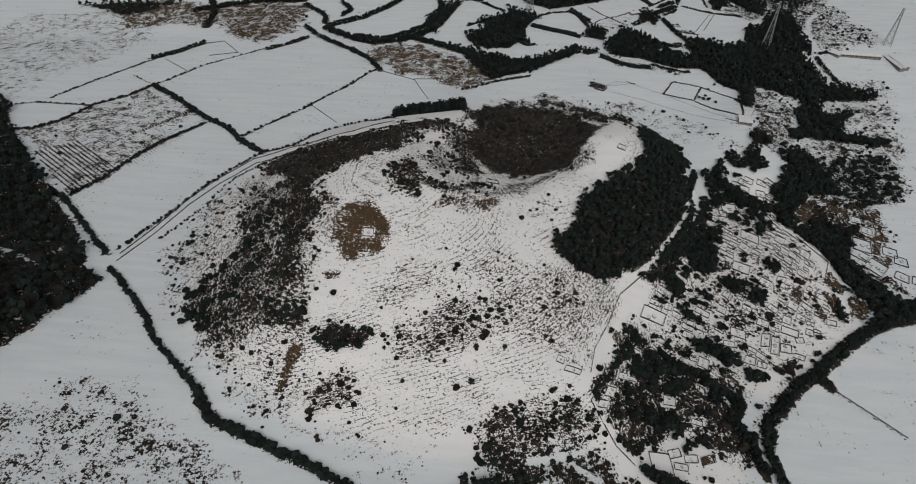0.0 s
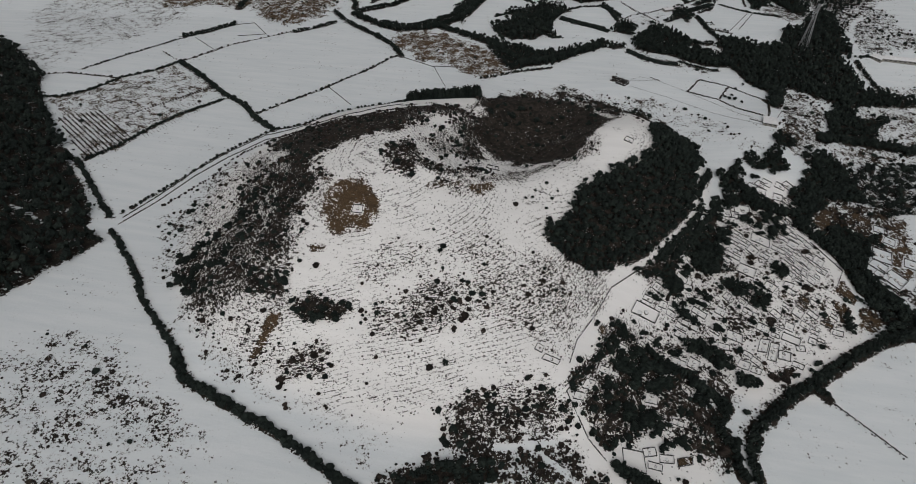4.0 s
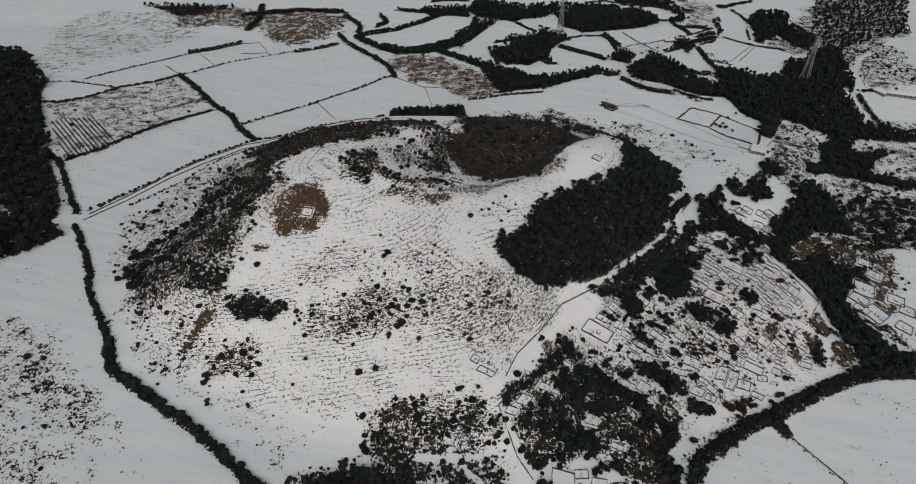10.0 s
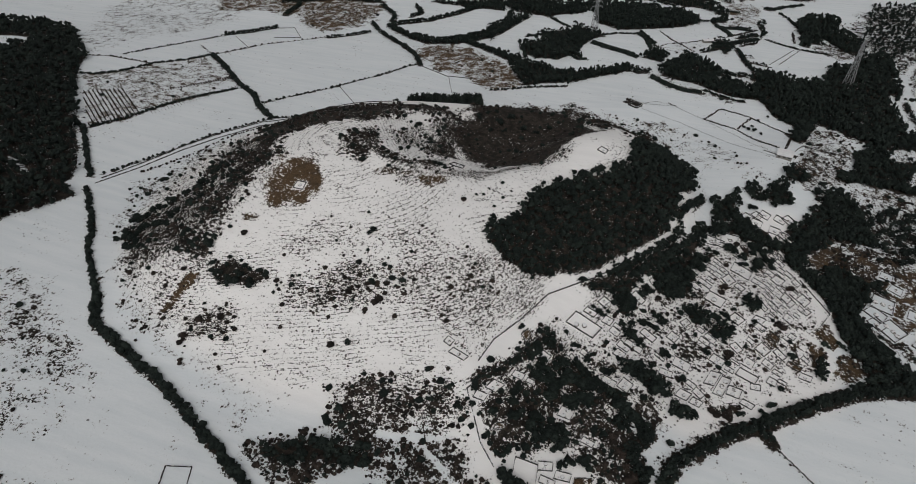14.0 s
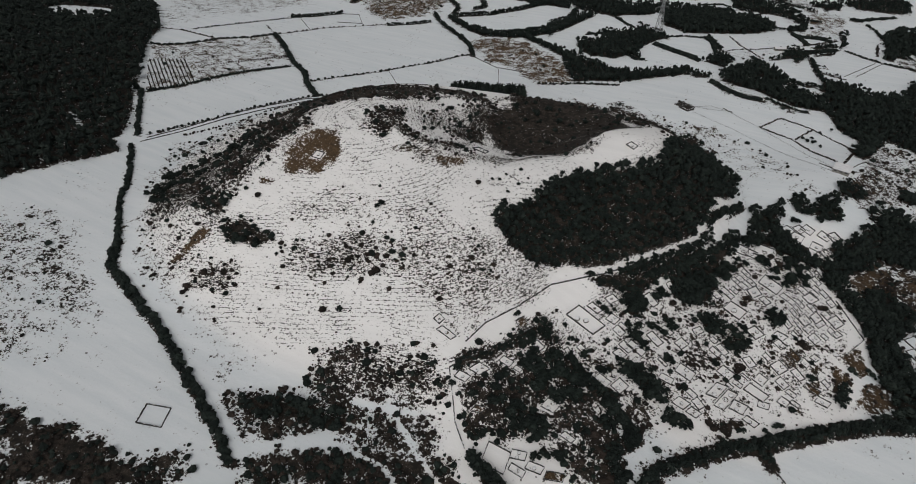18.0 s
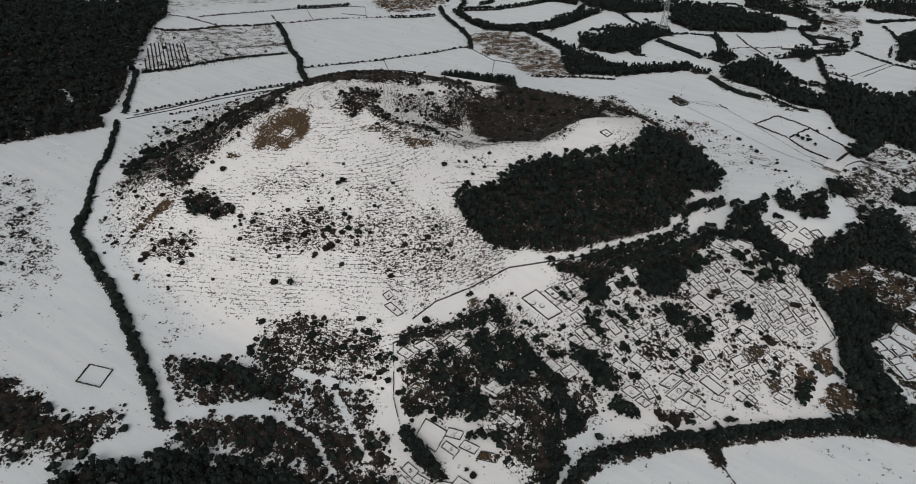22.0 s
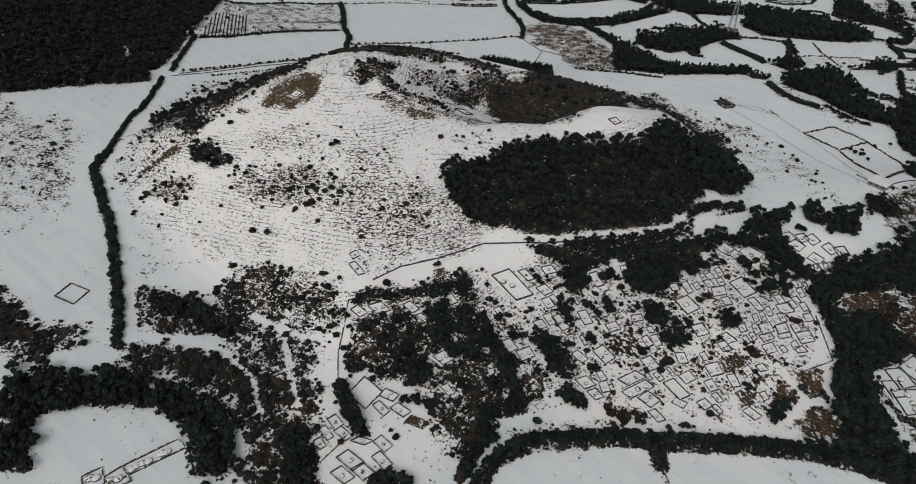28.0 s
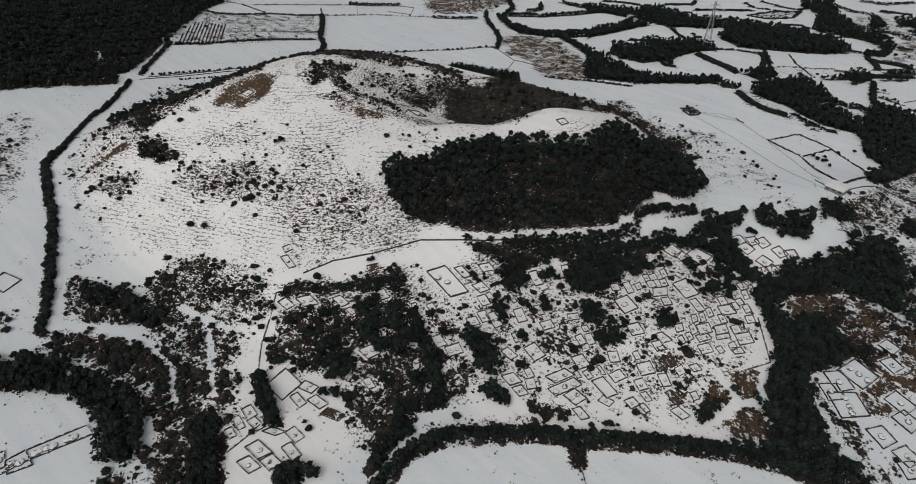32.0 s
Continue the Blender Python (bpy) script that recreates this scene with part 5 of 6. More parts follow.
def conifer(seed, clumps=26, wide=0.27, bare=0.1):
    """A tree one metre tall: trunk and limbs (0), crown of ragged clumps (1)."""
    rng = random.Random(seed)
    pieces = [(*tube([((0, 0, -0.06), 0.022), ((0, 0, 0.5), 0.014), ((0.01, 0, 0.93), 0.004)], 4), 0)]
    core, n = [], 6
    for i, u in enumerate((bare, 0.3, 0.55, 0.8)):
        rad = wide * 0.75 * (1 - u) ** 0.7
        core += [(rad * rng.uniform(0.6, 1.25) * math.cos(6.283 * (k + 0.5 * i) / n), rad * rng.uniform(0.6, 1.25) * math.sin(6.283 * (k + 0.5 * i) / n), u + rng.uniform(-0.05, 0.05)) for k in range(n)]
    core.append((0, 0, 1.0))
    f = []
    for i in range(3):
        for k in range(n):
            p, q = i * n + k, i * n + (k + 1) % n
            f += [(p, q, q + n), (p, q + n, p + n)]
    f += [(3 * n + k, 3 * n + (k + 1) % n, 4 * n) for k in range(n)]
    pieces.append((core, f, 1))
    for k in range(clumps):
        u = bare + (0.97 - bare) * (k + rng.random()) / clumps
        a, rad = rng.uniform(0, 6.283), wide * (1 - u) ** 0.65 * rng.uniform(0.55, 1.0)
        at = (rad * math.cos(a), rad * math.sin(a), u)
        v, t = tuft(rng, at, (math.cos(a), math.sin(a), 0.2), wide * 0.42 * (1.15 - 0.6 * u))
        pieces.append((v, t, 1))
        if k % 6 == 0:
            v, t = tube([((0, 0, u - 0.04), 0.008), ((at[0] * 0.9, at[1] * 0.9, u), 0.003)], 3)
            pieces.append((v, t, 0))
    return joined(pieces)


def bush(seed, clumps=16):
    """A shrub one metre tall and about as wide."""
    rng = random.Random(seed)
    pieces = [(*tube([((0, 0, -0.1), 0.05), ((0.02, 0, 0.5), 0.02)], 4), 0)]
    for k in range(3):
        a = 2.1 * k + rng.random()
        pieces.append((*tube([((0, 0, 0.1), 0.03), ((0.3 * math.cos(a), 0.3 * math.sin(a), 0.6), 0.01)], 3), 0))
    core, n = [], 6
    for i, (u, rad) in enumerate(((0.08, 0.40), (0.4, 0.50), (0.75, 0.32))):
        core += [(rad * rng.uniform(0.6, 1.2) * math.cos(6.283 * (k + 0.5 * i) / n), rad * rng.uniform(0.6, 1.2) * math.sin(6.283 * (k + 0.5 * i) / n), u + rng.uniform(-0.1, 0.1)) for k in range(n)]
    core.append((rng.uniform(-0.1, 0.1), rng.uniform(-0.1, 0.1), 0.92))
    f = []
    for i in range(2):
        for k in range(n):
            p, q = i * n + k, i * n + (k + 1) % n
            f += [(p, q, q + n), (p, q + n, p + n)]
    f += [(2 * n + k, 2 * n + (k + 1) % n, 3 * n) for k in range(n)]
    pieces.append((core, f, 1))
    for k in range(clumps):
        a, e = rng.uniform(0, 6.283), rng.uniform(0.0, 1.5)
        out = (math.cos(a) * math.cos(e), math.sin(a) * math.cos(e), math.sin(e))
        at = tuple(0.42 * rng.uniform(0.6, 1.0) * c + (0, 0, 0.42)[i] for i, c in enumerate(out))
        v, t = tuft(rng, at, out, 0.21)
        pieces.append((v, t, 1))
    return joined(pieces)


def pine(seed, clumps=30, wide=0.36, lobes=6, n=5):
    """A round-topped tree one metre tall: trunk and limbs (0), lumpy crown (1)."""
    rng = random.Random(seed)
    pieces = [(*tube([((0, 0, -0.06), 0.026), ((0.01, 0, 0.45), 0.018), ((0.0, 0.01, 0.8), 0.006)], 4), 0)]
    lumps = [(0, 0, 0.64, 0.26)] + [(wide * q * math.cos(a), wide * q * math.sin(a), rng.uniform(0.34, 0.72) - 0.2 * (q - 0.5), rng.uniform(0.11, 0.19)) for a, q in ((rng.uniform(0, 0.8) + 6.3 / lobes * k, rng.uniform(0.45, 0.85)) for k in range(lobes))]
    for cx, cy, cz, rad in lumps:
        core, f = [], []
        for i, e in enumerate((-0.7, 0.15, 0.9)):
            for k in range(n):
                a, q = 6.283 * (k + 0.5 * i) / n, rad * rng.uniform(0.75, 1.2)
                core.append((cx + q * math.cos(e) * math.cos(a), cy + q * math.cos(e) * math.sin(a), cz + q * math.sin(e) * 0.9))
        core.append((cx, cy, cz + rad * rng.uniform(0.95, 1.2)))
        for i in range(2):
            for k in range(n):
                p, q = i * n + k, i * n + (k + 1) % n
                f += [(p, q, q + n), (p, q + n, p + n)]
        f += [(2 * n + k, 2 * n + (k + 1) % n, 3 * n) for k in range(n)]
        pieces.append((core, f, 1))
        pieces.append((*tube([((0, 0, 0.3), 0.012), ((cx * 0.9, cy * 0.9, cz), 0.004)], 3), 0))
        for k in range(clumps // (lobes + 1)):
            a, e = rng.uniform(0, 6.283), rng.uniform(-0.3, 1.4)
            out = (math.cos(a) * math.cos(e), math.sin(a) * math.cos(e), math.sin(e))
            at = (cx + rad * out[0], cy + rad * out[1], cz + rad * out[2])
            v, g = tuft(rng, at, out, 0.10)
            pieces.append((v, g, 1))
    return joined(pieces)


PINES = [pine(80 + k, 18, 0.37, 5, 4) for k in range(8)]
CONIFERS = [conifer(k) for k in range(6)]
SLIM = [conifer(20 + k, 14, 0.3, 0.03) for k in range(4)]
FAR_PINES = [pine(95 + k, 3, 0.42, 2, 4) for k in range(6)]
MID_PINES = [pine(105 + k, 8, 0.4, 3, 4) for k in range(6)]
FAR_MIX = SLIM[:2] + FAR_PINES
BUSHES = [bush(40 + k, 11) for k in range(6)]
FAR_BUSHES = [bush(60 + k, 7) for k in range(4)]


def planted(name, kinds, places, mats, label, category, group="", rng=None):
    """Many plants as one object; a place is x, y, height, width factor."""
    rng = rng or random.Random(5)
    vs, fs, ss, base = [], [], [], 0
    pick = [rng.randrange(len(kinds)) for _ in places]
    xy = np.array([(p[0], p[1]) for p in places])
    z = land(xy[:, 0], xy[:, 1])
    for (x, y, tall, wide), k, h in zip(places, pick, z):
        v, f, s = kinds[k]
        a = rng.uniform(0, 6.283)
        c, d = math.cos(a) * tall * wide, math.sin(a) * tall * wide
        vs.append(np.stack([x + v[:, 0] * c - v[:, 1] * d, y + v[:, 0] * d + v[:, 1] * c, h + v[:, 2] * tall], 1))
        fs.append(f + base)
        ss.append(s)
        base += len(v)
    me = raw_mesh(name, np.concatenate(vs), np.concatenate(fs), slots=np.concatenate(ss))
    for m in mats:
        me.materials.append(m)
    return tagged(new(name, me), label, category, group, "stuff")


def along(line, gap, width, rng):
    out = []
    for (ax, ay), (bx, by) in zip(line, line[1:]):
        far = math.hypot(bx - ax, by - ay)
        for k in range(max(1, int(far / gap))):
            u = (k + rng.random()) * gap / far
            off = rng.uniform(-0.5, 0.5) * width * 0.7
            out.append((ax + (bx - ax) * u - (by - ay) / far * off, ay + (by - ay) * u + (bx - ax) / far * off))
    return out


def scattered(outline, gap, rng, edge=0.0, sway=0.3):
    ox, oy = [p[0] for p in outline], [p[1] for p in outline]
    xs, ys = np.arange(min(ox), max(ox) + gap, gap), np.arange(min(oy), max(oy) + gap, gap)
    pts = np.array([(x + rng.uniform(-0.5, 0.5) * gap, y + rng.uniform(-0.5, 0.5) * gap) for y in ys for x in xs])
    ok = signed_inside(pts[:, 0], pts[:, 1], outline) + sway * wobble(pts[:, 0], pts[:, 1]) > edge
    return [tuple(p) for p in pts[ok]]


def clear_of_works(places, spare=0.0):
    """Leaves out what would stand in a burial plot or on a lane."""
    p = np.array([(q[0], q[1]) for q in places]).reshape(-1, 2)
    ok = np.ones(len(p), bool)
    for px, py, size, _ in GRAVES:
        ok &= np.maximum(np.abs(p[:, 0] - px), np.abs(p[:, 1] - py)) > size * 0.62 + spare
    for width, line in LANES:
        ok &= to_line(p[:, 0], p[:, 1], line) > width * 0.55 + spare
    for _, court in QUADS:
        ok &= signed_inside(p[:, 0], p[:, 1], court) < -0.6 - spare
    for court in COURTS:
        ok &= signed_inside(p[:, 0], p[:, 1], court) < -1 - spare
    return [q for q, good in zip(places, ok) if good]


rng = random.Random(11)
for width, tall, gap, line in HEDGES:
    rows = max(1, round(width / (3.2 if min(p[1] for p in line) > 640 else 4.0))) if gap < 2.6 else 1
    far = min(p[1] for p in line) > 480
    spots = [p for _ in range(rows) for p in along(line, gap * 1.3 if far and tall >= 5 else gap, width, rng)]
    places = [(x, y, tall * rng.uniform(0.65, 1.15), rng.uniform(0.9, 1.3)) for x, y in spots]
    if far:
        places = [(x, y, h * 0.8, w * 1.4) for x, y, h, w in places]
    if tall >= 5:
        planted("windbreak", CONIFERS if tall > 10 else FAR_MIX if far else MID_PINES, places, (M_BARK, M_CEDAR), "dark evergreen windbreak row along a field edge", "hedge", "windbreaks", rng)
    else:
        planted("hedge", FAR_BUSHES if far else BUSHES, [(x, y, h * 0.9, w * 1.1) for x, y, h, w in places], (M_BARK, M_SHRUB if tall < 2.6 else M_CEDAR), "low dark hedge of evergreen shrubs in snow", "hedge", "hedges", rng)
taken = set()


def not_yet(places, cell):
    """Keeps one plant to a cell where patches overlap."""
    out = []
    for p in places:
        key = (int(p[0] // cell), int(p[1] // cell))
        if key not in taken:
            taken.add(key)
            out.append(p)
    return out


for tall, gap, outline in WOODS:
    places = [(x, y, tall * rng.uniform(0.6, 1.15), rng.uniform(1.05, 1.4) if gap < 4.7 else rng.uniform(1.15, 1.6)) for x, y in not_yet(clear_of_works(scattered(outline, gap * 0.95, rng)), 2.6)]
    if places:
        far = min(p[1] for p in outline) > 600 or len(places) > 1500
        planted("wood", FAR_MIX if far else MID_PINES if len(places) > 500 else PINES, places, (M_BARK, M_PINE), "dense dark evergreen wood standing in snow", "wood", "woods", rng)
for _, tint, density, outline in COVER:
    if density:
        gap = 5 / math.sqrt(density)
        spots = [p for p in clear_of_works(scattered(outline, gap * 0.8, rng, -2.0, 0.7)) if rng.random() < 0.5 + 0.09 * wobble(2.3 * p[0] + 40, 2.3 * p[1])]
        near = min(p[1] for p in outline) < 500 and len(spots) < 500
        for leafy in (False, True):
            share = [p for p in spots if (rng.random() < (0.55 if tint < 0.13 else 0.2)) == leafy]
            places = [(x, y, min(2.3, 0.7 * math.exp(abs(rng.gauss(0, 0.7)))) * (1.35 if leafy else 1), rng.uniform(1.1, 2.0)) for x, y in share]
            if places:
                planted("scrub", BUSHES if near else FAR_BUSHES, places, (M_BARK, M_PINE if leafy else M_SHRUB), "patch of low dark evergreen scrub in snow" if leafy else "patch of leafless brown scrub poking through snow", "scrub", "scrub patches", rng)


# ---- burial plots ----
def part(name, me, mat, parent, label=""):
    me.materials.append(mat)
    ob = new(name, me)
    ob.parent = parent
    return tagged(ob, label) if label else ob


def wall_run(ax, ay, bx, by, tall, thick, rng, origin):
    """A dry-stone wall that follows the ground, rough along its top."""
    far = math.hypot(bx - ax, by - ay)
    n = max(3, int(far / 1.1))
    nx, ny = -(by - ay) / far * thick / 2, (bx - ax) / far * thick / 2
    verts, faces = [], []
    for k in range(n + 1):
        u = k / n
        x, y = ax + (bx - ax) * u, ay + (by - ay) * u
        g, h = ground_at(x, y), tall * rng.uniform(0.8, 1.15)
        j = rng.uniform(-0.07, 0.07)
        for sx, z in ((1.15, g - 0.5), (0.9, g + h * rng.uniform(0.9, 1.0)), (-0.9, g + h), (-1.15, g - 0.5)):
            verts.append((x + nx * sx + j - origin[0], y + ny * sx + j - origin[1], z - origin[2]))
    for k in range(n):
        for i in range(3):
            p = 4 * k + i
            faces.append((p, p + 4, p + 5, p + 1))
    faces += [(0, 1, 2, 3), (4 * n + 3, 4 * n + 2, 4 * n + 1, 4 * n)]
    return raw_mesh("wall", verts, faces)


def dome(x, y, rad, tall, origin, rng):
    verts, faces, n, rings = [], [], 10, ((1.0, -0.3), (0.96, 0.4), (0.68, 0.8), (0.32, 0.97))
    g = ground_at(x, y)
    for r, h in rings:
        for k in range(n):
            a = 6.283 * k / n
            q = rad * r * rng.uniform(0.95, 1.05)
            verts.append((x + q * math.cos(a) - origin[0], y + q * 1.12 * math.sin(a) - origin[1], g + tall * h - origin[2]))
    verts.append((x - origin[0], y - origin[1], g + tall - origin[2]))
    for i in range(len(rings) - 1):
        for k in range(n):
            p, q = i * n + k, i * n + (k + 1) % n
            faces += [(p, q, q + n), (p, q + n, p + n)]
    m = (len(rings) - 1) * n
    faces += [(m + k, m + (k + 1) % n, m + n) for k in range(n)]
    return raw_mesh("mound", verts, faces, smooth=True)


def grave(corners, mounds, rng):
    x, y = (sum(p[k] for p in corners) / 4 for k in (0, 1))
    z = ground_at(x, y)
    size = math.sqrt(math.dist(corners[0], corners[1]) * math.dist(corners[1], corners[2]))
    label = "overgrown empty plot inside a black basalt wall" if mounds < 0 else "empty snow-filled plot inside a black basalt wall" if mounds == 0 else "snow-covered burial mound inside a black basalt wall" if mounds < 2 else "snowy burial mounds sharing a black basalt enclosure"
    thing = tagged(new("walled_grave"), label, "grave", "graves on the slope")
    thing.location = (x, y, z)
    o, tall = (x, y, z), min(1.15, 0.6 + size * 0.035)
    for p, q in zip(corners, corners[1:] + corners[:1]):
        part("wall", wall_run(*p, *q, tall * rng.uniform(0.75, 1.1), 0.32, rng, o), M_STONE, thing)
    (ax, ay), (bx, by), (cx, cy), (dx, dy) = corners
    long_way = math.dist(corners[1], corners[2]) > math.dist(corners[0], corners[1])
    for k in range(mounds):
        u, v = (k + 0.5) / mounds + rng.uniform(-0.05, 0.05), 0.5 + rng.uniform(-0.06, 0.06)
        u, v = (u, v) if mounds > 1 or not long_way else (v, u)
        mx, my = ax + (bx - ax) * u + (dx - ax) * v, ay + (by - ay) * u + (dy - ay) * v
        part("mound", dome(mx, my, min(1.9, size * 0.17), min(1.1, size * 0.1), o, rng), M_MOUND, thing)
    return thing


def square(x, y, size, rng):
    a, hw, hd, skew = grave_turn(x, y), size * 0.5, size * rng.uniform(0.40, 0.52), rng.uniform(0.82, 1.0)
    turned = lambda u, v: (x + u * math.cos(a) - v * math.sin(a), y + u * math.sin(a) + v * math.cos(a))
    return [turned(-hw, -hd), turned(hw, -hd), turned(hw * skew, hd), turned(-hw * skew, hd)]


rng = random.Random(23)
for x, y, size, mounds in GRAVES:
    grave(square(x, y, size, rng), mounds, rng)
for mounds, quad in QUADS:
    grave(quad, mounds, rng)
for court in COURTS:
    x, y = (sum(p[k] for p in court) / 4 for k in (0, 1))
    o = (x, y, ground_at(x, y))
    thing = tagged(new("walled_court"), "large empty snow-filled enclosure of black basalt walls", "enclosure", "walled courts")
    thing.location = o
    for p, q in zip(court, court[1:] + court[:1]):
        part("wall", wall_run(*p, *q, 0.8, 0.4, rng, o), M_STONE, thing)
for line in WALLS:
    o = (*line[0], ground_at(*line[0]))
    thing = tagged(new("field_wall"), "low dry-stone field wall of dark basalt in snow", "wall", "field walls")
    thing.location = o
    for p, q in zip(line, line[1:]):
        part("wall", wall_run(*p, *q, 0.7, 0.55, rng, o), M_STONE, thing)
for x, y in MOUNDS:
    o = (x, y, ground_at(x, y))
    thing = tagged(new("burial_mound"), "round burial mound smoothed over by snow", "grave", "open burial mounds")
    thing.location = o
    part("mound", dome(x, y, 1.9, 0.95, o, rng), M_MOUND, thing)


# ---- single trees and bushes ----
def split_parts(kinds, name):
    out = []
    for v, f, s in kinds:
        pair = []
        for slot in (0, 1):
            keep = f[s == slot]
            used, back = np.unique(keep, return_inverse=True)
            me = raw_mesh(name, v[used], back.reshape(keep.shape))
            pair.append(me)
        out.append(pair)
    return out


def standing(name, pair, x, y, tall, wide, turn, mat, label, category, group):
    thing = tagged(new(name), label, category, group)
    thing.matrix_basis = Matrix.LocRotScale((x, y, ground_at(x, y)), Euler((0, 0, turn)), (tall * wide, tall * wide, tall))
    for me, part_name, m in zip(pair, ("trunk", "crown"), (M_BARK, mat)):
        if not me.materials:
            me.materials.append(m)
        ob = new(part_name, me)
        ob.parent = thing
    return thing


PINE_PARTS = split_parts([pine(120 + k, 63, 0.36, 8) for k in range(5)], "pine_tree")
BUSH_PARTS = split_parts([bush(160 + k, 24) for k in range(5)], "bare_bush")
rng = random.Random(31)
for kind, x, y, rad in PLANTS:
    count = 1 if rad < 2.9 else 3
    for k in range(count):
        a, off = rng.uniform(0, 6.28), 0 if count == 1 else rad * 0.5
        r = rad if count == 1 else rad * rng.uniform(0.65, 0.9)
        px, py = x + off * math.cos(a + 6.28 * k / count), y + off * math.sin(a + 6.28 * k / count)
        if kind == "e":
            tall = max(1.2, r * rng.uniform(1.25, 1.6))
            standing("evergreen_tree" if tall > 4.2 else "young_evergreen" if tall > 2.8 else "evergreen_bush", rng.choice(PINE_PARTS), px, py, tall, r / tall * 1.9, rng.uniform(0, 6), M_PINE, "dark round-crowned evergreen tree standing in snow" if tall > 4.2 else "young dark evergreen with a dense crown in snow" if tall > 2.8 else "small dark evergreen bush on the snowy slope", "tree" if tall > 2.8 else "bush", "evergreens on the slope")
        else:
            tall = max(0.8, r * rng.uniform(0.9, 1.2))
            standing("bare_bush", rng.choice(BUSH_PARTS), px, py, tall, r / tall * 1.9, rng.uniform(0, 6), M_SHRUB, "leafless brown bush in thin snow", "bush", "bare bushes")


# ---- nursery rows ----
def rows_of(outline, along_dir, row_gap, gap, tall, label):
    ax, ay = along_dir
    far = math.hypot(ax, ay)
    ux, uy = ax / far, ay / far
    mx, my = (sum(p[k] for p in outline) / len(outline) for k in (0, 1))
    rng = random.Random(7)
    pts = []
    for i in range(-60, 61):
        for j in range(-90, 91):
            u, v = j * gap + rng.uniform(-0.3, 0.3), i * row_gap + rng.uniform(-0.2, 0.2)
            if rng.random() < 0.88:
                pts.append((mx + ux * u - uy * v, my + uy * u + ux * v))
    p = np.array(pts)
    ok = signed_inside(p[:, 0], p[:, 1], outline) > 0
    planted("seedlings", FAR_BUSHES, [(x, y, tall * rng.uniform(0.7, 1.3), 1.1) for x, y in p[ok]], (M_BARK, M_SHRUB), label, "seedlings", "nursery rows", rng)


rows_of([(-373, 449), (-345, 474), (-289, 430), (-309, 385)], (56, -44), 3.6, 1.6, 1.3, "rows of young nursery trees in a snowy field")
rows_of([(-324, 462), (-321, 466), (-270, 551), (-266, 547)], (-5, 4), 2.6, 1.3, 1.5, "double strip of tall nursery saplings")
rows_of([(-312, 455), (-254, 529), (-249, 523), (-284, 432)], (56, -44), 3.2, 2.0, 0.6, "faint rows of low plants under snow")


# ---- pylons, sheds and pens ----
def bars(pairs, thick, origin=(0, 0, 0)):
    """Square bars between pairs of points, as one mesh."""
    verts, faces = [], []
    for p, q in pairs:
        p, q = Vector(p), Vector(q)
        d = (q - p).normalized()
        s = d.cross(Vector((0, 0, 1)) if abs(d.z) < 0.9 else Vector((1, 0, 0))).normalized() * thick / 2
        t = d.cross(s).normalized() * thick / 2
        b = len(verts)
        for e in (p, q):
            verts += [tuple(e + s + t), tuple(e + s - t), tuple(e - s - t), tuple(e - s + t)]
        faces += [(b + k, b + (k + 1) % 4, b + 4 + (k + 1) % 4, b + 4 + k) for k in range(4)]
        faces += [(b + 3, b + 2, b + 1, b), (b + 4, b + 5, b + 6, b + 7)]
    return raw_mesh("bars", verts, faces)


def pylon(x, y, tall, turn):
    thing = tagged(new("pylon"), "grey lattice steel power pylon rising among fields", "pylon", "power pylons")
    thing.location, thing.rotation_euler = (x, y, ground_at(x, y)), (0, 0, turn)
    half = lambda u: 3.6 * (1 - u) ** 1.25 + 0.75
    levels = [0, 0.16, 0.31, 0.44, 0.56, 0.66, 0.75, 0.83, 0.91, 1.0]
    at = lambda i, u: (half(u) * (1, -1, -1, 1)[i % 4], half(u) * (1, 1, -1, -1)[i % 4], u * tall - (0.5 if u == 0 else 0))
    for i in range(4):
        part("leg", raw_mesh("leg", *tube([(at(i, u), 0.28) for u in levels], 4)), M_STEEL, thing)
        for a, b in zip(levels, levels[1:]):
            part("brace", bars([(at(i, a), at(i + 1, b))], 0.2), M_STEEL, thing)
            part("brace", bars([(at(i + 1, a), at(i, b))], 0.2), M_STEEL, thing)
    for u, reach in ((0.68, 7.5), (0.80, 6.5), (0.92, 5.5)):
        arm = part("crossarm", bars([((-reach, 0, u * tall), (reach, 0, u * tall)), ((-reach, 0, u * tall), (0, 0, u * tall + 2)), ((reach, 0, u * tall), (0, 0, u * tall + 2))], 0.32), M_STEEL, thing)
        for side in (-1, 1):
            part("insulator", bars([((side * reach, 0, u * tall), (side * reach, 0, u * tall - 2.4))], 0.3), M_STEEL, arm)


pylon(89, 829, 52, 0.5)
pylon(378, 744, 52, 0.9)
pylon(531, 749, 46, 1.2)


def box_mesh(lx, ly, z0, z1):
    x, y = lx / 2, ly / 2
    v = [(-x, -y, z0), (x, -y, z0), (x, y, z0), (-x, y, z0), (-x, -y, z1), (x, -y, z1), (x, y, z1), (-x, y, z1)]
    return raw_mesh("box", v, [(3, 2, 1, 0), (4, 5, 6, 7), (0, 1, 5, 4), (1, 2, 6, 5), (2, 3, 7, 6), (3, 0, 4, 7)])


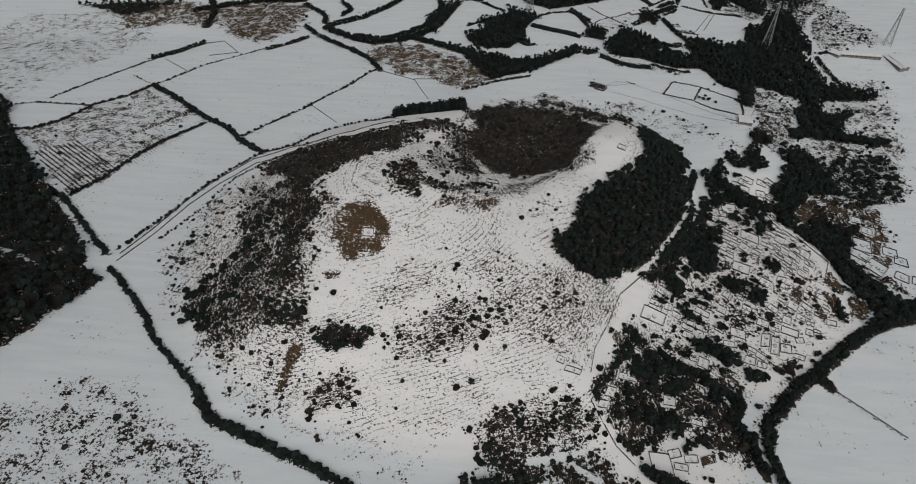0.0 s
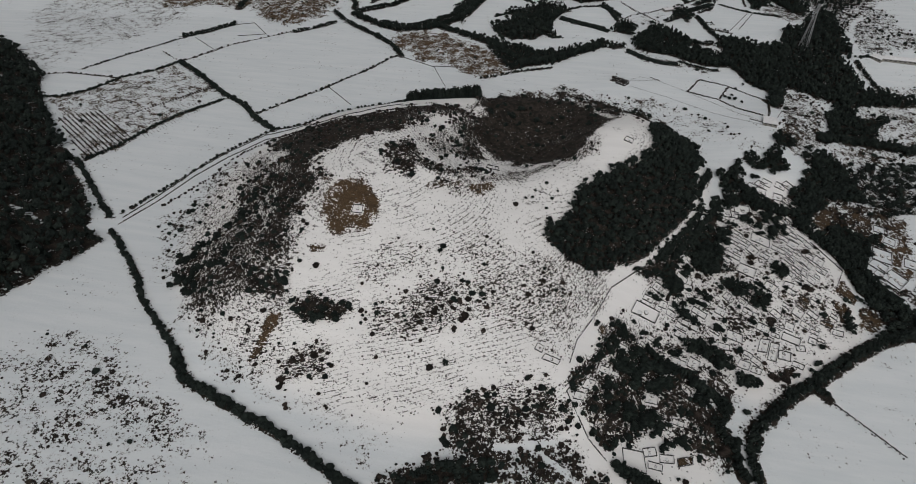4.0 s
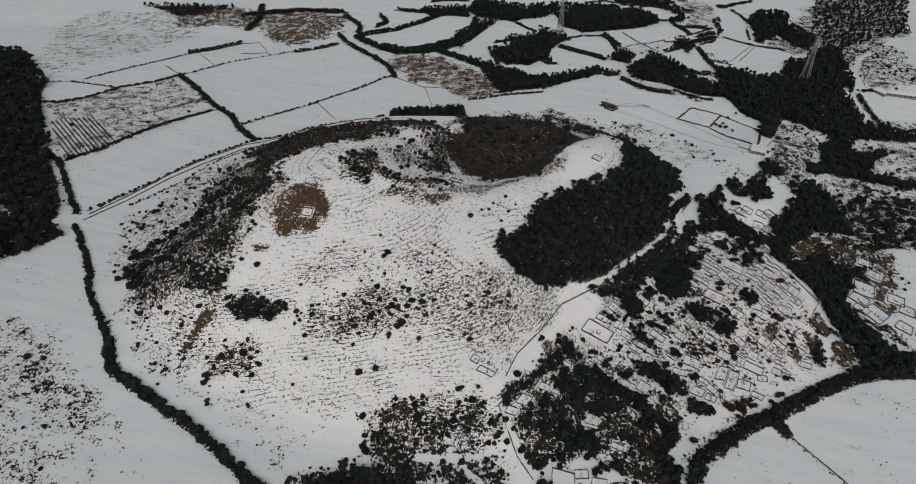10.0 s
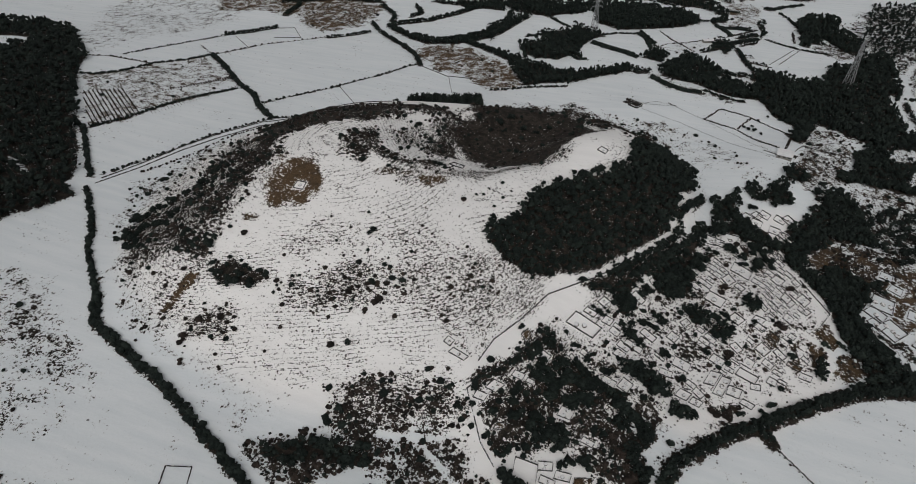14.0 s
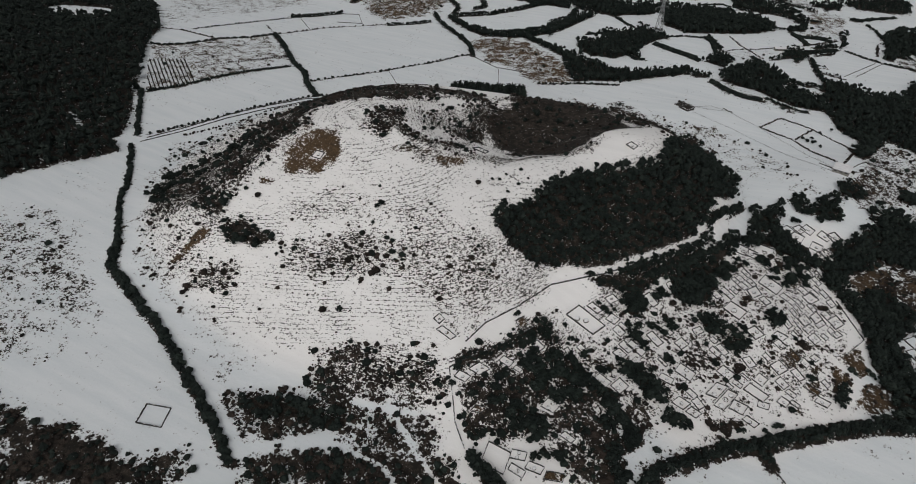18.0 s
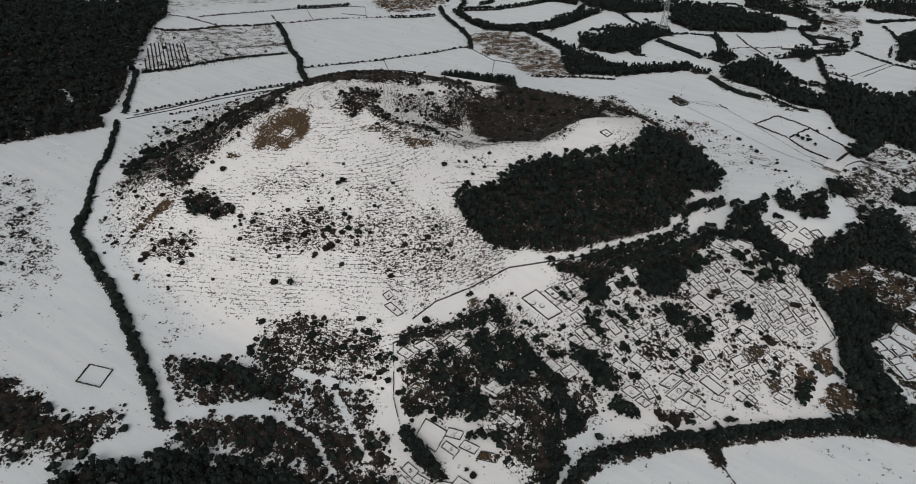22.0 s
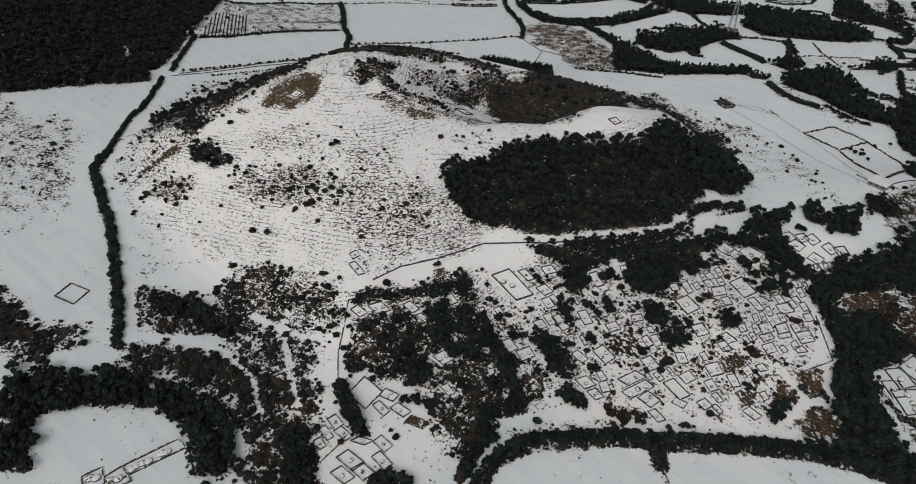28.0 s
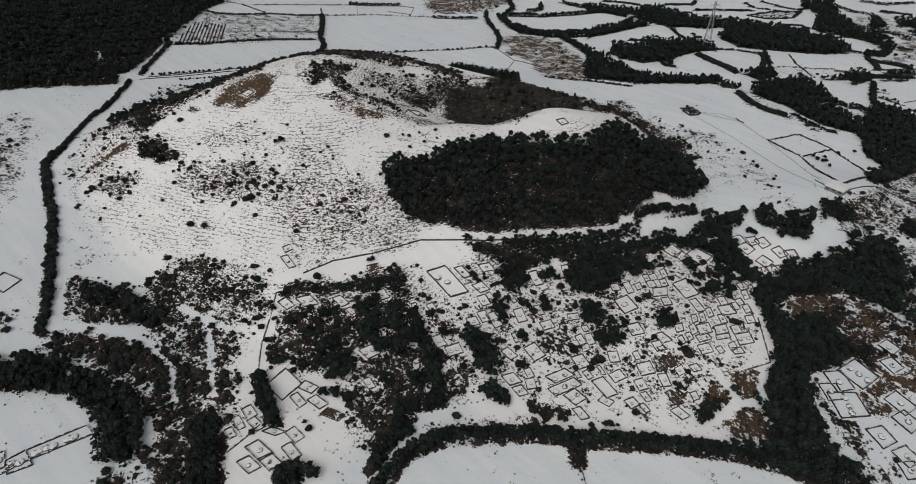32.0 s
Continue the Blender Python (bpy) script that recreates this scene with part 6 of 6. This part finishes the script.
def shed(name, x, y, long, wide, eaves, ridge, turn, label, windows=6):
    thing = tagged(new(name), label, "shed", "farm sheds")
    thing.location, thing.rotation_euler = (x, y, ground_at(x, y)), (0, 0, turn)
    part("wall", box_mesh(long, wide, -1.5, eaves), M_WALL, thing)
    a, b, o = long / 2 + 0.5, wide / 2 + 0.6, 0.25
    v = [(-a, -b, eaves - 0.1), (a, -b, eaves - 0.1), (a, 0, ridge), (-a, 0, ridge), (a, b, eaves - 0.1), (-a, b, eaves - 0.1)]
    v += [(p[0], p[1], p[2] + o) for p in v]
    f = [(0, 1, 2, 3), (3, 2, 4, 5), (9, 8, 7, 6), (11, 10, 8, 9), (0, 6, 7, 1), (4, 10, 11, 5), (1, 7, 8, 2), (2, 8, 10, 4), (0, 3, 9, 6), (3, 5, 11, 9)]
    part("roof", raw_mesh("roof", v, f), M_ROOF, thing)
    for k in range(windows):
        me = box_mesh(long / windows * 0.5, 0.12, eaves * 0.35, eaves * 0.75)
        ob = part("window", me, M_STONE, thing)
        ob.location = ((k + 0.5) / windows * long - long / 2, -wide / 2 - 0.03, 0)


shed("barn", 485, 721, 46, 9, 3.6, 5.0, -0.15, "long low barn with a snow-covered roof and yellowish wall", 9)
shed("barn_annex", 457, 724, 12, 10, 3.4, 4.6, -0.9, "short farm shed with a snow-laden roof", 3)
shed("greenhouse", 519, 706, 36, 5, 2.8, 3.8, -1.47, "narrow greenhouse under snow beside the barn", 8)
shed("greenhouse", 526, 707, 34, 5, 2.8, 3.8, -1.50, "narrow greenhouse under snow beside the barn", 8)
shed("field_shed", 233, 839, 13, 6, 2.8, 3.6, 0.35, "small white-roofed shed between field hedges", 3)


def pen(corners, tall, label):
    x, y = (sum(p[k] for p in corners) / len(corners) for k in (0, 1))
    o = (x, y, ground_at(x, y))
    thing = tagged(new("stone_pen"), label, "pen", "stone pens")
    thing.location = o
    rng = random.Random(3)
    for p, q in zip(corners, corners[1:] + corners[:1]):
        part("wall", wall_run(*p, *q, tall, 0.9, rng, o), M_STONE, thing)


shed("roadside_building", 292, 562, 13, 13, 3.0, 3.4, -0.25, "flat-roofed grey roadside building with dark openings in snow", 3)
pen([(146, 625), (153, 633), (160, 627), (155, 620)], 1.8, "low dark stone pen on the open snow slope")


def fence(line):
    o = (*line[0], ground_at(*line[0]))
    thing = tagged(new("fence"), "low dark post-and-rail fence crossing open snow", "fence", "slope fences")
    thing.location = o
    for (ax, ay), (bx, by) in zip(line, line[1:]):
        n = max(2, int(math.hypot(bx - ax, by - ay) / 5))
        tops = []
        for k in range(n + 1):
            x, y = ax + (bx - ax) * k / n, ay + (by - ay) * k / n
            z = ground_at(x, y)
            tops.append((x - o[0], y - o[1], z - o[2]))
            if k < n:
                part("post", bars([((tops[-1][0], tops[-1][1], tops[-1][2] - 0.4), (tops[-1][0], tops[-1][1], tops[-1][2] + 0.9))], 0.14), M_BARK, thing)
        part("rail", bars([((p[0], p[1], p[2] + h), (q[0], q[1], q[2] + h)) for p, q in zip(tops, tops[1:]) for h in (0.4, 0.8)], 0.06), M_BARK, thing)


for line in FENCES:
    fence(line)
